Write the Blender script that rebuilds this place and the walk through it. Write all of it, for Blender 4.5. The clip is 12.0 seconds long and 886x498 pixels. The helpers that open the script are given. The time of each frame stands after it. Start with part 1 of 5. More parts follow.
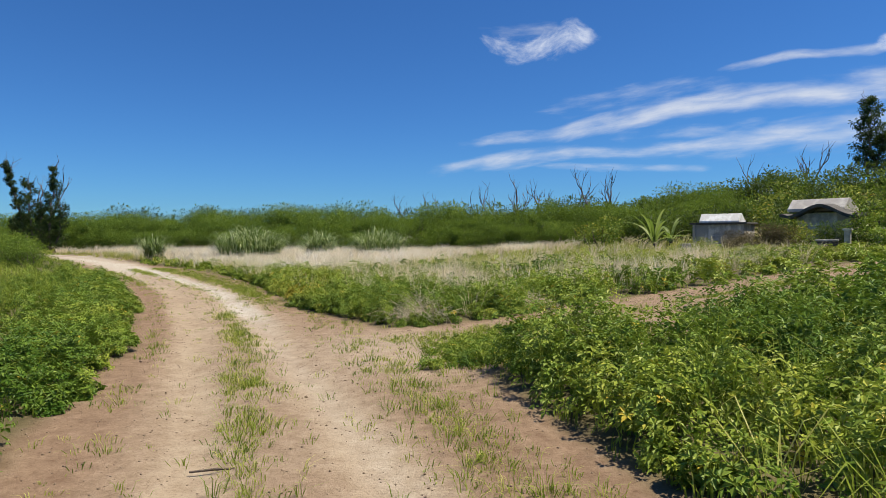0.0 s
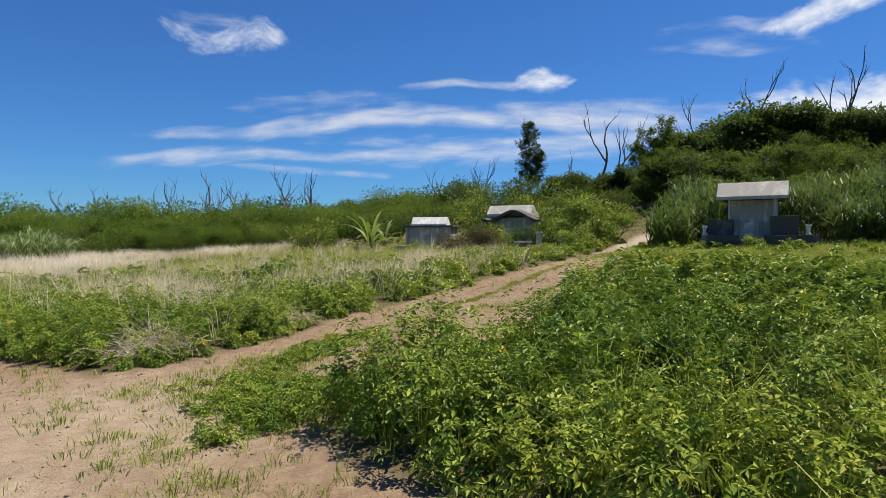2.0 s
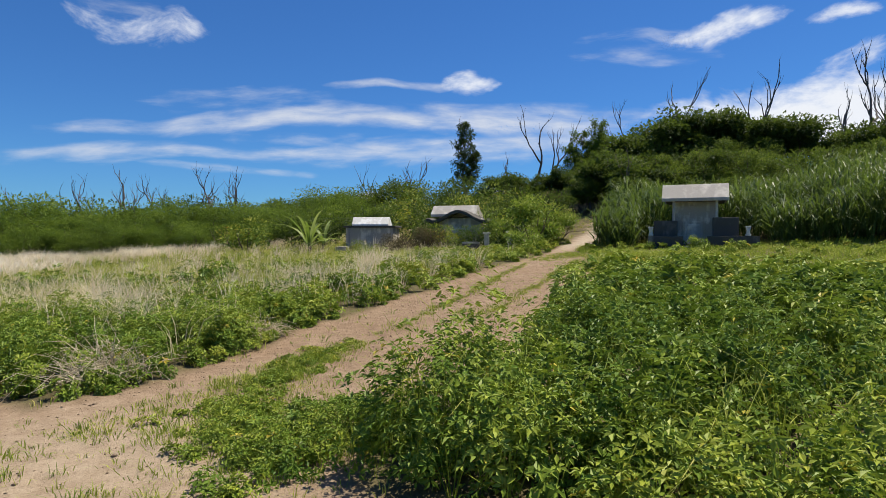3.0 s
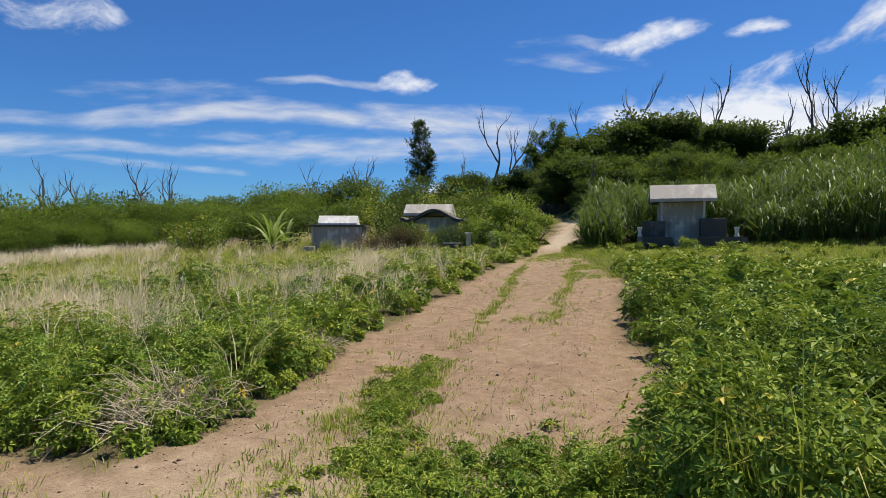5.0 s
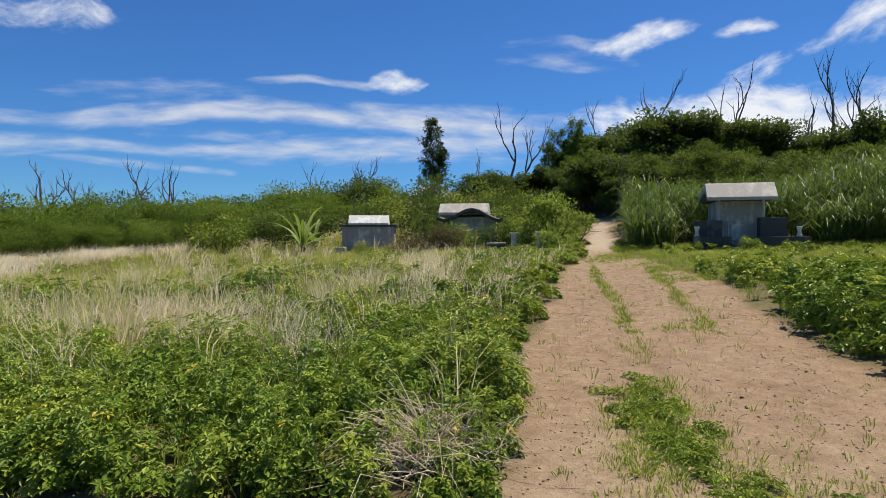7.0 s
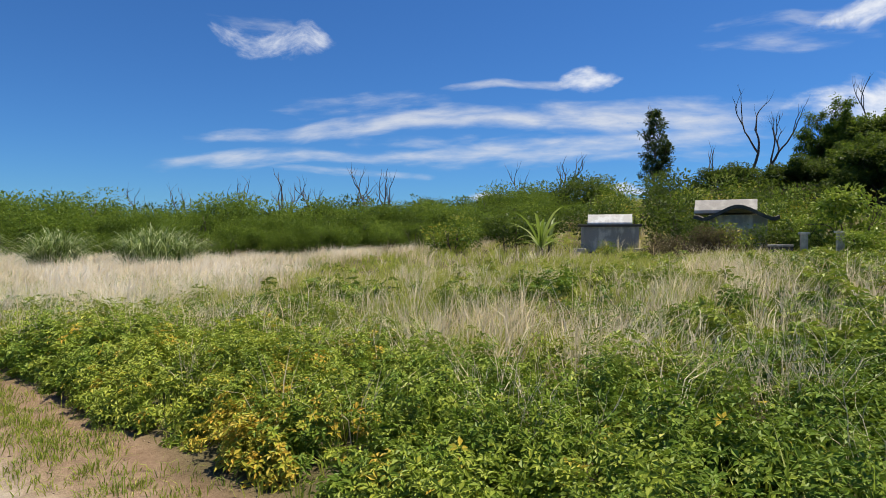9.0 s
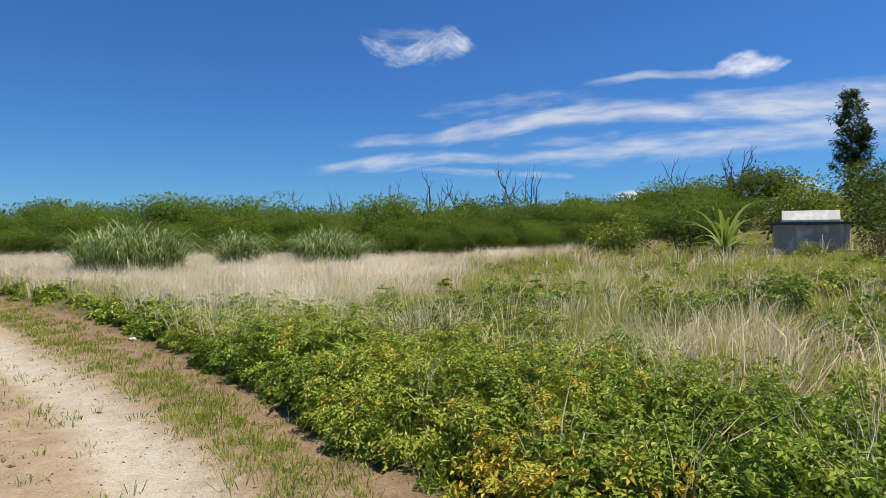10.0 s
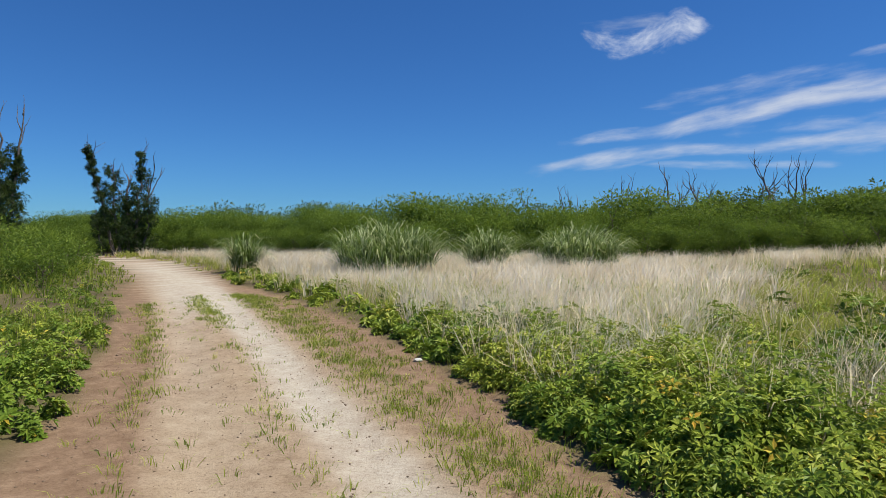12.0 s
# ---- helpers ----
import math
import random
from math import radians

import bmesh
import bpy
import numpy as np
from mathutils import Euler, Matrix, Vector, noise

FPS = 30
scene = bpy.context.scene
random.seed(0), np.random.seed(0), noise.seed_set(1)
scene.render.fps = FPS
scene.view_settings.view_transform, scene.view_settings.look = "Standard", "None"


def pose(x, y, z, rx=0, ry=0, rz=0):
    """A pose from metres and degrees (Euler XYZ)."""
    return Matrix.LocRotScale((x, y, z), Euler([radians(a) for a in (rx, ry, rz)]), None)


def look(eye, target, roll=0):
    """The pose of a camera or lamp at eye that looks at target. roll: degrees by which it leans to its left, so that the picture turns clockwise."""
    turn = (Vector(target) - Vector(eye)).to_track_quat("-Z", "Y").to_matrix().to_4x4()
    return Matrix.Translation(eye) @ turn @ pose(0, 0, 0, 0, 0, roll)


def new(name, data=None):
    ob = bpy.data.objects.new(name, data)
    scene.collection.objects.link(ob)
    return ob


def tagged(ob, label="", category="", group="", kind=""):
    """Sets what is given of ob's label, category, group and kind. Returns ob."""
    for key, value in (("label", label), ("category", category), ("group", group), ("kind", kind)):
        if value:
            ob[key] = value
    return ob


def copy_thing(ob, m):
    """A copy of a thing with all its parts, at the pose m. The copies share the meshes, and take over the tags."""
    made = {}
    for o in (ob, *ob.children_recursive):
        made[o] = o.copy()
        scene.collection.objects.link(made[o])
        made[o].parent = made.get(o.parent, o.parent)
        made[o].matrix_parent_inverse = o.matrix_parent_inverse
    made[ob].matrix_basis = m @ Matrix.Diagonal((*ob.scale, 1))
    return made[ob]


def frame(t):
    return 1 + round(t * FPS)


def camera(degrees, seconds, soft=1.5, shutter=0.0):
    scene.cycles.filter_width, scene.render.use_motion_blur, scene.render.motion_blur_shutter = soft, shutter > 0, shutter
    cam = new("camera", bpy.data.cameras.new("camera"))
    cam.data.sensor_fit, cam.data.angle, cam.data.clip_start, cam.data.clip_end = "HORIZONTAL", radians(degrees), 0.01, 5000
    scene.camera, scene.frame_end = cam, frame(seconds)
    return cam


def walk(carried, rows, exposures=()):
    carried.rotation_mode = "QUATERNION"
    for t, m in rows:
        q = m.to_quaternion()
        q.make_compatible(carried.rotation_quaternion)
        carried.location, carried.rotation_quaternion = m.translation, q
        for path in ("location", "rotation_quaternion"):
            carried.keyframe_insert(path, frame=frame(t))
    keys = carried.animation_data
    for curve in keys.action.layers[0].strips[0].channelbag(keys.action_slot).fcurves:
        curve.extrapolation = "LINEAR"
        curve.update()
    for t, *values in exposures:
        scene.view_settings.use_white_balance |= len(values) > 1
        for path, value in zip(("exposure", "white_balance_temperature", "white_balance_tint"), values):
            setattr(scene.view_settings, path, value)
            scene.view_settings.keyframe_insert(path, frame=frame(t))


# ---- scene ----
cam = camera(73.9, 12.0, 0.75)
METRES, EYE, TILT, LEAN, TURN = 14.5, 1.5, -1.4, 0.2, 0.0
ROWS = [
    (0.0, 0.0, 0.0, 0.0, 0.0, 0.0, -0.0),
    (0.5, -0.012, 0.0362, 0.0011, -9.55, 0.06, 0.2),
    (1.0, -0.0242, 0.0695, 0.0018, -18.02, 0.11, 0.32),
    (1.5, -0.0401, 0.1045, 0.002, -25.54, 0.1, 0.49),
    (2.0, -0.0529, 0.1416, 0.0026, -29.28, 0.07, 0.62),
    (2.5, -0.0628, 0.1796, 0.0033, -32.32, 0.1, 0.65),
    (3.0, -0.0759, 0.2145, 0.0046, -36.39, 0.04, 0.74),
    (5.0, -0.1266, 0.3537, 0.0069, -42.64, -0.02, 0.66),
    (5.5, -0.1387, 0.3896, 0.0075, -42.87, -0.02, 0.79),
    (6.0, -0.1562, 0.4256, 0.0083, -43.4, -0.04, 0.77),
    (6.5, -0.1755, 0.4602, 0.0095, -43.92, -0.06, 0.79),
    (8.5, -0.2523, 0.6165, 0.0141, -33.3, 0.15, 0.54),
    (9.0, -0.2699, 0.6641, 0.0134, -25.42, 0.22, 0.29),
    (9.5, -0.29, 0.7068, 0.0143, -17.95, 0.29, 0.13),
    (10.0, -0.3089, 0.7481, 0.0145, -11.88, 0.29, 0.06),
    (10.5, -0.3304, 0.7906, 0.0141, -6.19, 0.27, -0.02),
    (11.0, -0.3503, 0.8314, 0.0142, -0.31, 0.22, -0.23),
    (11.5, -0.3721, 0.8748, 0.0152, 4.52, 0.16, -0.4),
    (12.0, -0.3941, 0.915, 0.0177, 9.23, 0.1, -0.44),
]
walk(cam, [(t, pose(0, 0, EYE, TILT, LEAN, TURN) @ pose(METRES * x, METRES * y, METRES * z, 90 + pitch, roll, yaw)) for t, x, y, z, yaw, pitch, roll in ROWS],
     [(0.0, 0.38, 6600, 10), (3.0, 0.37, 6700, 10), (5.0, 0.36, 6750, 10), (9.0, 0.38, 6800, 10), (10.5, 0.33, 6600, 10), (12.0, 0.23, 6400, 10)])

# ---- world, sun ----
SUN_EL, SUN_AZ = 66.0, 92.0          # azimuth clockwise from +y
world = bpy.data.worlds.new("sky")
scene.world = world
world.use_nodes = True
wn = world.node_tree.nodes
sky = wn.new("ShaderNodeTexSky")
sky.sky_type = "NISHITA"
sky.sun_disc = False
sky.sun_elevation, sky.sun_rotation = radians(SUN_EL), radians(SUN_AZ)
sky.air_density, sky.dust_density, sky.ozone_density = 1.0, 0.0, 4.0
wn["Background"].inputs["Strength"].default_value = 0.10
deep = wn.new("ShaderNodeMix")
deep.data_type, deep.blend_type = "RGBA", "MULTIPLY"
deep.inputs["Factor"].default_value = 1.0
deep.inputs["B"].default_value = (0.24, 0.51, 0.84, 1)
world.node_tree.links.new(sky.outputs[0], deep.inputs["A"])
world.node_tree.links.new(deep.outputs["Result"], wn["Background"].inputs["Color"])
sun_data = bpy.data.lights.new("sun", "SUN")
sun_data.energy, sun_data.angle, sun_data.color = 5.2, radians(0.5), (1.0, 0.93, 0.79)
sun = new("sun", sun_data)
se, sa = radians(SUN_EL), radians(SUN_AZ)
sun.matrix_world = look(Vector((math.cos(se) * math.sin(sa), math.cos(se) * math.cos(sa), math.sin(se))) * 100, (0, 0, 0))

# ---- helpers for meshes and materials ----
rng = np.random.default_rng(7)


def raw_mesh(name, V, F, mat, attrs=None, smooth=False):
    """A mesh from arrays: V (n, 3), F (m, k) with k corners each; attrs: float values per vertex."""
    V, F = np.asarray(V, np.float32), np.asarray(F, np.int32)
    me = bpy.data.meshes.new(name)
    m, k = F.shape
    me.vertices.add(len(V))
    me.vertices.foreach_set("co", V.ravel())
    me.loops.add(m * k)
    me.loops.foreach_set("vertex_index", F.ravel())
    me.polygons.add(m)
    me.polygons.foreach_set("loop_start", np.arange(0, m * k, k, dtype=np.int32))
    me.polygons.foreach_set("use_smooth", np.full(m, smooth))
    for key, val in (attrs or {}).items():
        me.attributes.new(key, "FLOAT", "POINT").data.foreach_set("value", np.asarray(val, np.float32))
    me.materials.append(mat)
    me.update(calc_edges=True)
    return me


def raw(name, V, F, mat, attrs=None, smooth=False):
    return new(name, raw_mesh(name, V, F, mat, attrs, smooth))


def part(name, bm, mat, parent=None, label=""):
    me = bpy.data.meshes.new(name)
    bm.to_mesh(me)
    bm.free()
    me.materials.append(mat)
    ob = new(name, me)
    ob.parent = parent
    if label:
        tagged(ob, label)
    return ob


def child(name, me, parent, label=""):
    ob = new(name, me)
    ob.parent = parent
    if label:
        tagged(ob, label)
    return ob


def box(bm, x0, x1, y0, y1, z0, z1, bevel=0.015):
    got = bmesh.ops.create_cube(bm, size=1.0)["verts"]
    bmesh.ops.transform(bm, verts=got, matrix=pose((x0 + x1) / 2, (y0 + y1) / 2, (z0 + z1) / 2) @ Matrix.Diagonal((x1 - x0, y1 - y0, z1 - z0, 1)))
    if bevel:
        edges = list({e for v in got for e in v.link_edges})
        bmesh.ops.bevel(bm, geom=edges, offset=bevel, segments=2, affect="EDGES", profile=0.6)
    return bm


def boxed(*args, **kw):
    return box(bmesh.new(), *args, **kw)


def prism(profile, x0, x1, bevel=0.012):
    """A profile in y, z drawn out along x."""
    bm = bmesh.new()
    a = [bm.verts.new((x0, y, z)) for y, z in profile]
    b = [bm.verts.new((x1, y, z)) for y, z in profile]
    bm.faces.new(a[::-1])
    bm.faces.new(b)
    for i in range(len(a)):
        j = (i + 1) % len(a)
        bm.faces.new((a[i], a[j], b[j], b[i]))
    bmesh.ops.recalc_face_normals(bm, faces=bm.faces)
    if bevel:
        bmesh.ops.bevel(bm, geom=list(bm.edges), offset=bevel, segments=1, affect="EDGES")
    return bm


def hash2(i, j, s):
    v = np.sin(i * 127.1 + j * 311.7 + s * 74.7) * 43758.5453
    return v - np.floor(v)


def vnoise(x, y, scale, s=0):
    """Smooth noise from 0 to 1 over the plan; scale: metres a wave."""
    x, y = np.asarray(x, float) / scale, np.asarray(y, float) / scale
    i, j = np.floor(x), np.floor(y)
    u, v = x - i, y - j
    u, v = u * u * (3 - 2 * u), v * v * (3 - 2 * v)
    a = hash2(i, j, s) * (1 - u) + hash2(i + 1, j, s) * u
    b = hash2(i, j + 1, s) * (1 - u) + hash2(i + 1, j + 1, s) * u
    return a * (1 - v) + b * v


def fbm(x, y, scale, s=0):
    return 0.55 * vnoise(x, y, scale, s) + 0.28 * vnoise(x, y, scale / 2.1, s + 3) + 0.17 * vnoise(x, y, scale / 4.3, s + 5)


def step(a, b, v):
    t = np.clip((np.asarray(v, float) - a) / (b - a), 0, 1)
    return t * t * (3 - 2 * t)


def bump_at(x, y, cx, cy, r):
    return np.exp(-((x - cx) ** 2 + (y - cy) ** 2) / (2 * r * r))


# ---- materials ----
def mat_new(name):
    m = bpy.data.materials.new(name)
    m.use_nodes = True
    n = m.node_tree.nodes
    return m, n, m.node_tree.links, n["Principled BSDF"]


def ramp(n, stops):
    r = n.new("ShaderNodeValToRGB")
    e = r.color_ramp.elements
    e[0].position, e[0].color = stops[0][0], (*stops[0][1], 1)
    e[1].position, e[1].color = stops[-1][0], (*stops[-1][1], 1)
    for p, c in stops[1:-1]:
        k = e.new(p)
        k.color = (*c, 1)
    return r


def noise_node(n, l, scale, detail=4, rough=0.6, coord="Object"):
    c, t = n.new("ShaderNodeTexCoord"), n.new("ShaderNodeTexNoise")
    t.inputs["Scale"].default_value, t.inputs["Detail"].default_value, t.inputs["Roughness"].default_value = scale, detail, rough
    l.new(c.outputs[coord], t.inputs["Vector"])
    return t


def leaf_material(name, stops, rough=0.5, translucent=0.3, through_tint=(0.35, 0.5, 0.06)):
    """Leaves: colour by each leaf's tint attribute, some light coming through."""
    m, n, l, p = mat_new(name)
    a = n.new("ShaderNodeAttribute")
    a.attribute_name = "tint"
    o = n.new("ShaderNodeObjectInfo")
    add = n.new("ShaderNodeMath")
    add.operation = "MULTIPLY_ADD"
    add.inputs[1].default_value, add.inputs[2].default_value = 0.16, -0.08
    l.new(o.outputs["Random"], add.inputs[0])
    s = n.new("ShaderNodeMath")
    l.new(a.outputs["Fac"], s.inputs[0])
    l.new(add.outputs[0], s.inputs[1])
    r = ramp(n, stops)
    l.new(s.outputs[0], r.inputs[0])
    t = noise_node(n, l, 9.0, 2)
    hsv = n.new("ShaderNodeHueSaturation")
    mr = n.new("ShaderNodeMapRange")
    mr.inputs[3].default_value, mr.inputs[4].default_value = 0.75, 1.25
    l.new(t.outputs["Fac"], mr.inputs[0])
    l.new(mr.outputs[0], hsv.inputs["Value"])
    l.new(r.outputs[0], hsv.inputs["Color"])
    l.new(hsv.outputs[0], p.inputs["Base Color"])
    p.inputs["Roughness"].default_value = rough
    p.inputs["Specular IOR Level"].default_value = 0.2
    if translucent:
        tr, mix, mul = n.new("ShaderNodeBsdfTranslucent"), n.new("ShaderNodeMixShader"), n.new("ShaderNodeMix")
        mul.data_type, mul.blend_type = "RGBA", "MIX"
        mul.inputs["Factor"].default_value = 0.4
        l.new(hsv.outputs[0], mul.inputs["A"])
        mul.inputs["B"].default_value = (*through_tint, 1)
        l.new(mul.outputs["Result"], tr.inputs["Color"])
        mix.inputs[0].default_value = translucent
        l.new(p.outputs[0], mix.inputs[1])
        l.new(tr.outputs[0], mix.inputs[2])
        l.new(mix.outputs[0], n["Material Output"].inputs["Surface"])
    return m


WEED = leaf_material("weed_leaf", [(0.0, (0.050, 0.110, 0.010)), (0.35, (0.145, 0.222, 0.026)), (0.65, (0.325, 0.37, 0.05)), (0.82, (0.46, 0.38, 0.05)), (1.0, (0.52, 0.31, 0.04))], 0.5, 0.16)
GRASS = leaf_material("green_grass_blade", [(0.0, (0.09, 0.165, 0.02)), (0.5, (0.31, 0.36, 0.045)), (1.0, (0.56, 0.52, 0.15))], 0.5, 0.42)
STRAW = leaf_material("dry_grass_blade", [(0.0, (0.48, 0.37, 0.16)), (0.5, (0.80, 0.65, 0.38)), (1.0, (0.96, 0.90, 0.78))], 0.6, 0.6, (0.96, 0.89, 0.74))
FEATHER = leaf_material("feathery_shrub_leaf", [(0.0, (0.020, 0.042, 0.007)), (0.5, (0.090, 0.150, 0.019)), (1.0, (0.24, 0.32, 0.045))], 0.6, 0.35)
DARKLEAF = leaf_material("dark_tree_leaf", [(0.0, (0.009, 0.021, 0.005)), (0.5, (0.034, 0.066, 0.010)), (1.0, (0.13, 0.175, 0.022))], 0.55, 0.25)
SLOPELEAF = leaf_material("slope_tree_leaf", [(0.0, (0.012, 0.027, 0.005)), (0.5, (0.056, 0.098, 0.012)), (1.0, (0.19, 0.24, 0.035))], 0.55, 0.25)
BROWNLEAF = leaf_material("withered_leaf", [(0.0, (0.045, 0.040, 0.020)), (0.5, (0.13, 0.105, 0.055)), (1.0, (0.24, 0.21, 0.10))], 0.7, 0.2, (0.30, 0.24, 0.08))
BROADLEAF = leaf_material("broad_shrub_leaf", [(0.0, (0.05, 0.10, 0.012)), (0.5, (0.19, 0.27, 0.03)), (1.0, (0.46, 0.50, 0.10))], 0.38, 0.25)
NEEDLE = leaf_material("pine_needle", [(0.0, (0.020, 0.036, 0.014)), (0.5, (0.045, 0.075, 0.025)), (1.0, (0.11, 0.15, 0.045))], 0.6, 0.15)
REED = leaf_material("reed_blade", [(0.0, (0.035, 0.070, 0.018)), (0.5, (0.13, 0.19, 0.055)), (1.0, (0.52, 0.56, 0.32))], 0.45, 0.3)
BANANA = leaf_material("arching_leaf", [(0.0, (0.10, 0.16, 0.03)), (0.5, (0.22, 0.28, 0.08)), (1.0, (0.42, 0.46, 0.20))], 0.4, 0.35)


def bark_material(name, a, b, relief_=0.02):
    m, n, l, p = mat_new(name)
    t = noise_node(n, l, 7.0, 6, 0.7)
    r = ramp(n, [(0.3, a), (0.7, b)])
    l.new(t.outputs["Fac"], r.inputs[0])
    l.new(r.outputs[0], p.inputs["Base Color"])
    bp = n.new("ShaderNodeBump")
    bp.inputs["Strength"].default_value, bp.inputs["Distance"].default_value = 0.6, relief_
    l.new(t.outputs["Fac"], bp.inputs["Height"])
    l.new(bp.outputs[0], p.inputs["Normal"])
    p.inputs["Roughness"].default_value = 0.9
    return m


BARK = bark_material("brown_bark", (0.07, 0.05, 0.035), (0.17, 0.13, 0.10))
DEADWOOD = bark_material("grey_dead_wood", (0.07, 0.058, 0.05), (0.19, 0.16, 0.14))
BLEACHED = bark_material("white_dead_twig", (0.72, 0.58, 0.37), (0.92, 0.80, 0.57), 0.001)
PEBBLE = bark_material("pebble", (0.085, 0.05, 0.03), (0.34, 0.25, 0.17))
TWIG = bark_material("bleached_twig", (0.36, 0.28, 0.18), (0.72, 0.62, 0.46), 0.001)


def concrete_material(name, pale, stain, dark_amount):
    """Weathered concrete: pale body, dark algae stains, streaks down the face, pitting."""
    m, n, l, p = mat_new(name)
    big, fine = noise_node(n, l, 1.6, 5, 0.65), noise_node(n, l, 22, 4, 0.7)
    c, mp, streak = n.new("ShaderNodeTexCoord"), n.new("ShaderNodeMapping"), n.new("ShaderNodeTexNoise")
    mp.inputs["Scale"].default_value = (2.6, 2.6, 0.7)
    streak.inputs["Scale"].default_value = 1.0
    l.new(c.outputs["Object"], mp.inputs[0])
    l.new(mp.outputs[0], streak.inputs["Vector"])
    mix = n.new("ShaderNodeMath")
    l.new(big.outputs["Fac"], mix.inputs[0])
    l.new(streak.outputs["Fac"], mix.inputs[1])
    r = ramp(n, [(1.15 - dark_amount, pale), (1.42 - dark_amount, stain)])
    l.new(mix.outputs[0], r.inputs[0])
    mul = n.new("ShaderNodeMix")
    mul.data_type, mul.blend_type = "RGBA", "MULTIPLY"
    mul.inputs["Factor"].default_value = 0.5
    l.new(r.outputs[0], mul.inputs["A"])
    mott = ramp(n, [(0.3, (0.72, 0.72, 0.72)), (0.65, (1.0, 1.0, 1.0))])
    l.new(fine.outputs["Fac"], mott.inputs[0])
    l.new(mott.outputs[0], mul.inputs["B"])
    l.new(mul.outputs["Result"], p.inputs["Base Color"])
    bp = n.new("ShaderNodeBump")
    bp.inputs["Strength"].default_value, bp.inputs["Distance"].default_value = 0.4, 0.01
    l.new(fine.outputs["Fac"], bp.inputs["Height"])
    l.new(bp.outputs[0], p.inputs["Normal"])
    p.inputs["Roughness"].default_value = 0.85
    return m


CONCRETE = concrete_material("weathered_concrete", (0.68, 0.62, 0.53), (0.36, 0.33, 0.29), 0.34)
DARK_CONCRETE = concrete_material("blackened_concrete", (0.20, 0.178, 0.15), (0.075, 0.068, 0.058), 0.5)
PALE_CONCRETE = concrete_material("pale_roof_concrete", (0.56, 0.53, 0.47), (0.40, 0.37, 0.33), 0.36)
LIME = concrete_material("limewashed_concrete", (0.84, 0.83, 0.79), (0.68, 0.66, 0.61), 0.30)
WHITE_STONE = concrete_material("white_glazed_stone", (0.8, 0.8, 0.78), (0.55, 0.55, 0.52), 0.3)


def soil_material():
    """Dirt: reddish earth, pale sand in the wheel tracks, darker brown under plants, crumbs and pebbles."""
    m, n, l, p = mat_new("dirt")

    def attr(key):
        a = n.new("ShaderNodeAttribute")
        a.attribute_name = key
        return a.outputs["Fac"]

    def mixed(fac, a, b, blend="MIX"):
        x = n.new("ShaderNodeMix")
        x.data_type, x.blend_type = "RGBA", blend
        for key, val in (("Factor", fac), ("A", a), ("B", b)):
            if isinstance(val, (tuple, float)):
                x.inputs[key].default_value = val if isinstance(val, float) else (*val, 1)
            else:
                l.new(val, x.inputs[key])
        return x.outputs["Result"]

    big, mid, fine = noise_node(n, l, 0.9, 5, 0.65), noise_node(n, l, 6, 5, 0.7), noise_node(n, l, 45, 4, 0.75)
    red = ramp(n, [(0.3, (0.165, 0.104, 0.063)), (0.55, (0.245, 0.165, 0.106)), (0.75, (0.32, 0.235, 0.157))])
    l.new(mid.outputs["Fac"], red.inputs[0])
    pale = ramp(n, [(0.3, (0.30, 0.225, 0.148)), (0.7, (0.42, 0.335, 0.235))])
    l.new(mid.outputs["Fac"], pale.inputs[0])
    white = ramp(n, [(0.3, (0.38, 0.33, 0.26)), (0.7, (0.50, 0.455, 0.38))])
    l.new(mid.outputs["Fac"], white.inputs[0])
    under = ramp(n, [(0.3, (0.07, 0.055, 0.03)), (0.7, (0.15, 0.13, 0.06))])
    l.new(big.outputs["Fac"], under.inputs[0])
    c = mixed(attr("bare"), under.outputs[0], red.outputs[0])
    c = mixed(attr("pale"), c, pale.outputs[0])
    c = mixed(attr("white"), c, white.outputs[0])
    speck = ramp(n, [(0.35, (0.55, 0.5, 0.46)), (0.5, (1.0, 1.0, 1.0)), (0.72, (1.15, 1.15, 1.15))])
    l.new(fine.outputs["Fac"], speck.inputs[0])
    c = mixed(0.5, c, speck.outputs[0], "MULTIPLY")
    l.new(c, p.inputs["Base Color"])
    add = n.new("ShaderNodeMath")
    l.new(mid.outputs["Fac"], add.inputs[0])
    l.new(fine.outputs["Fac"], add.inputs[1])
    bp = n.new("ShaderNodeBump")
    bp.inputs["Strength"].default_value, bp.inputs["Distance"].default_value = 0.6, 0.03
    l.new(add.outputs[0], bp.inputs["Height"])
    l.new(bp.outputs[0], p.inputs["Normal"])
    p.inputs["Roughness"].default_value = 0.95
    p.inputs["Specular IOR Level"].default_value = 0.15
    return m


SOIL = soil_material()


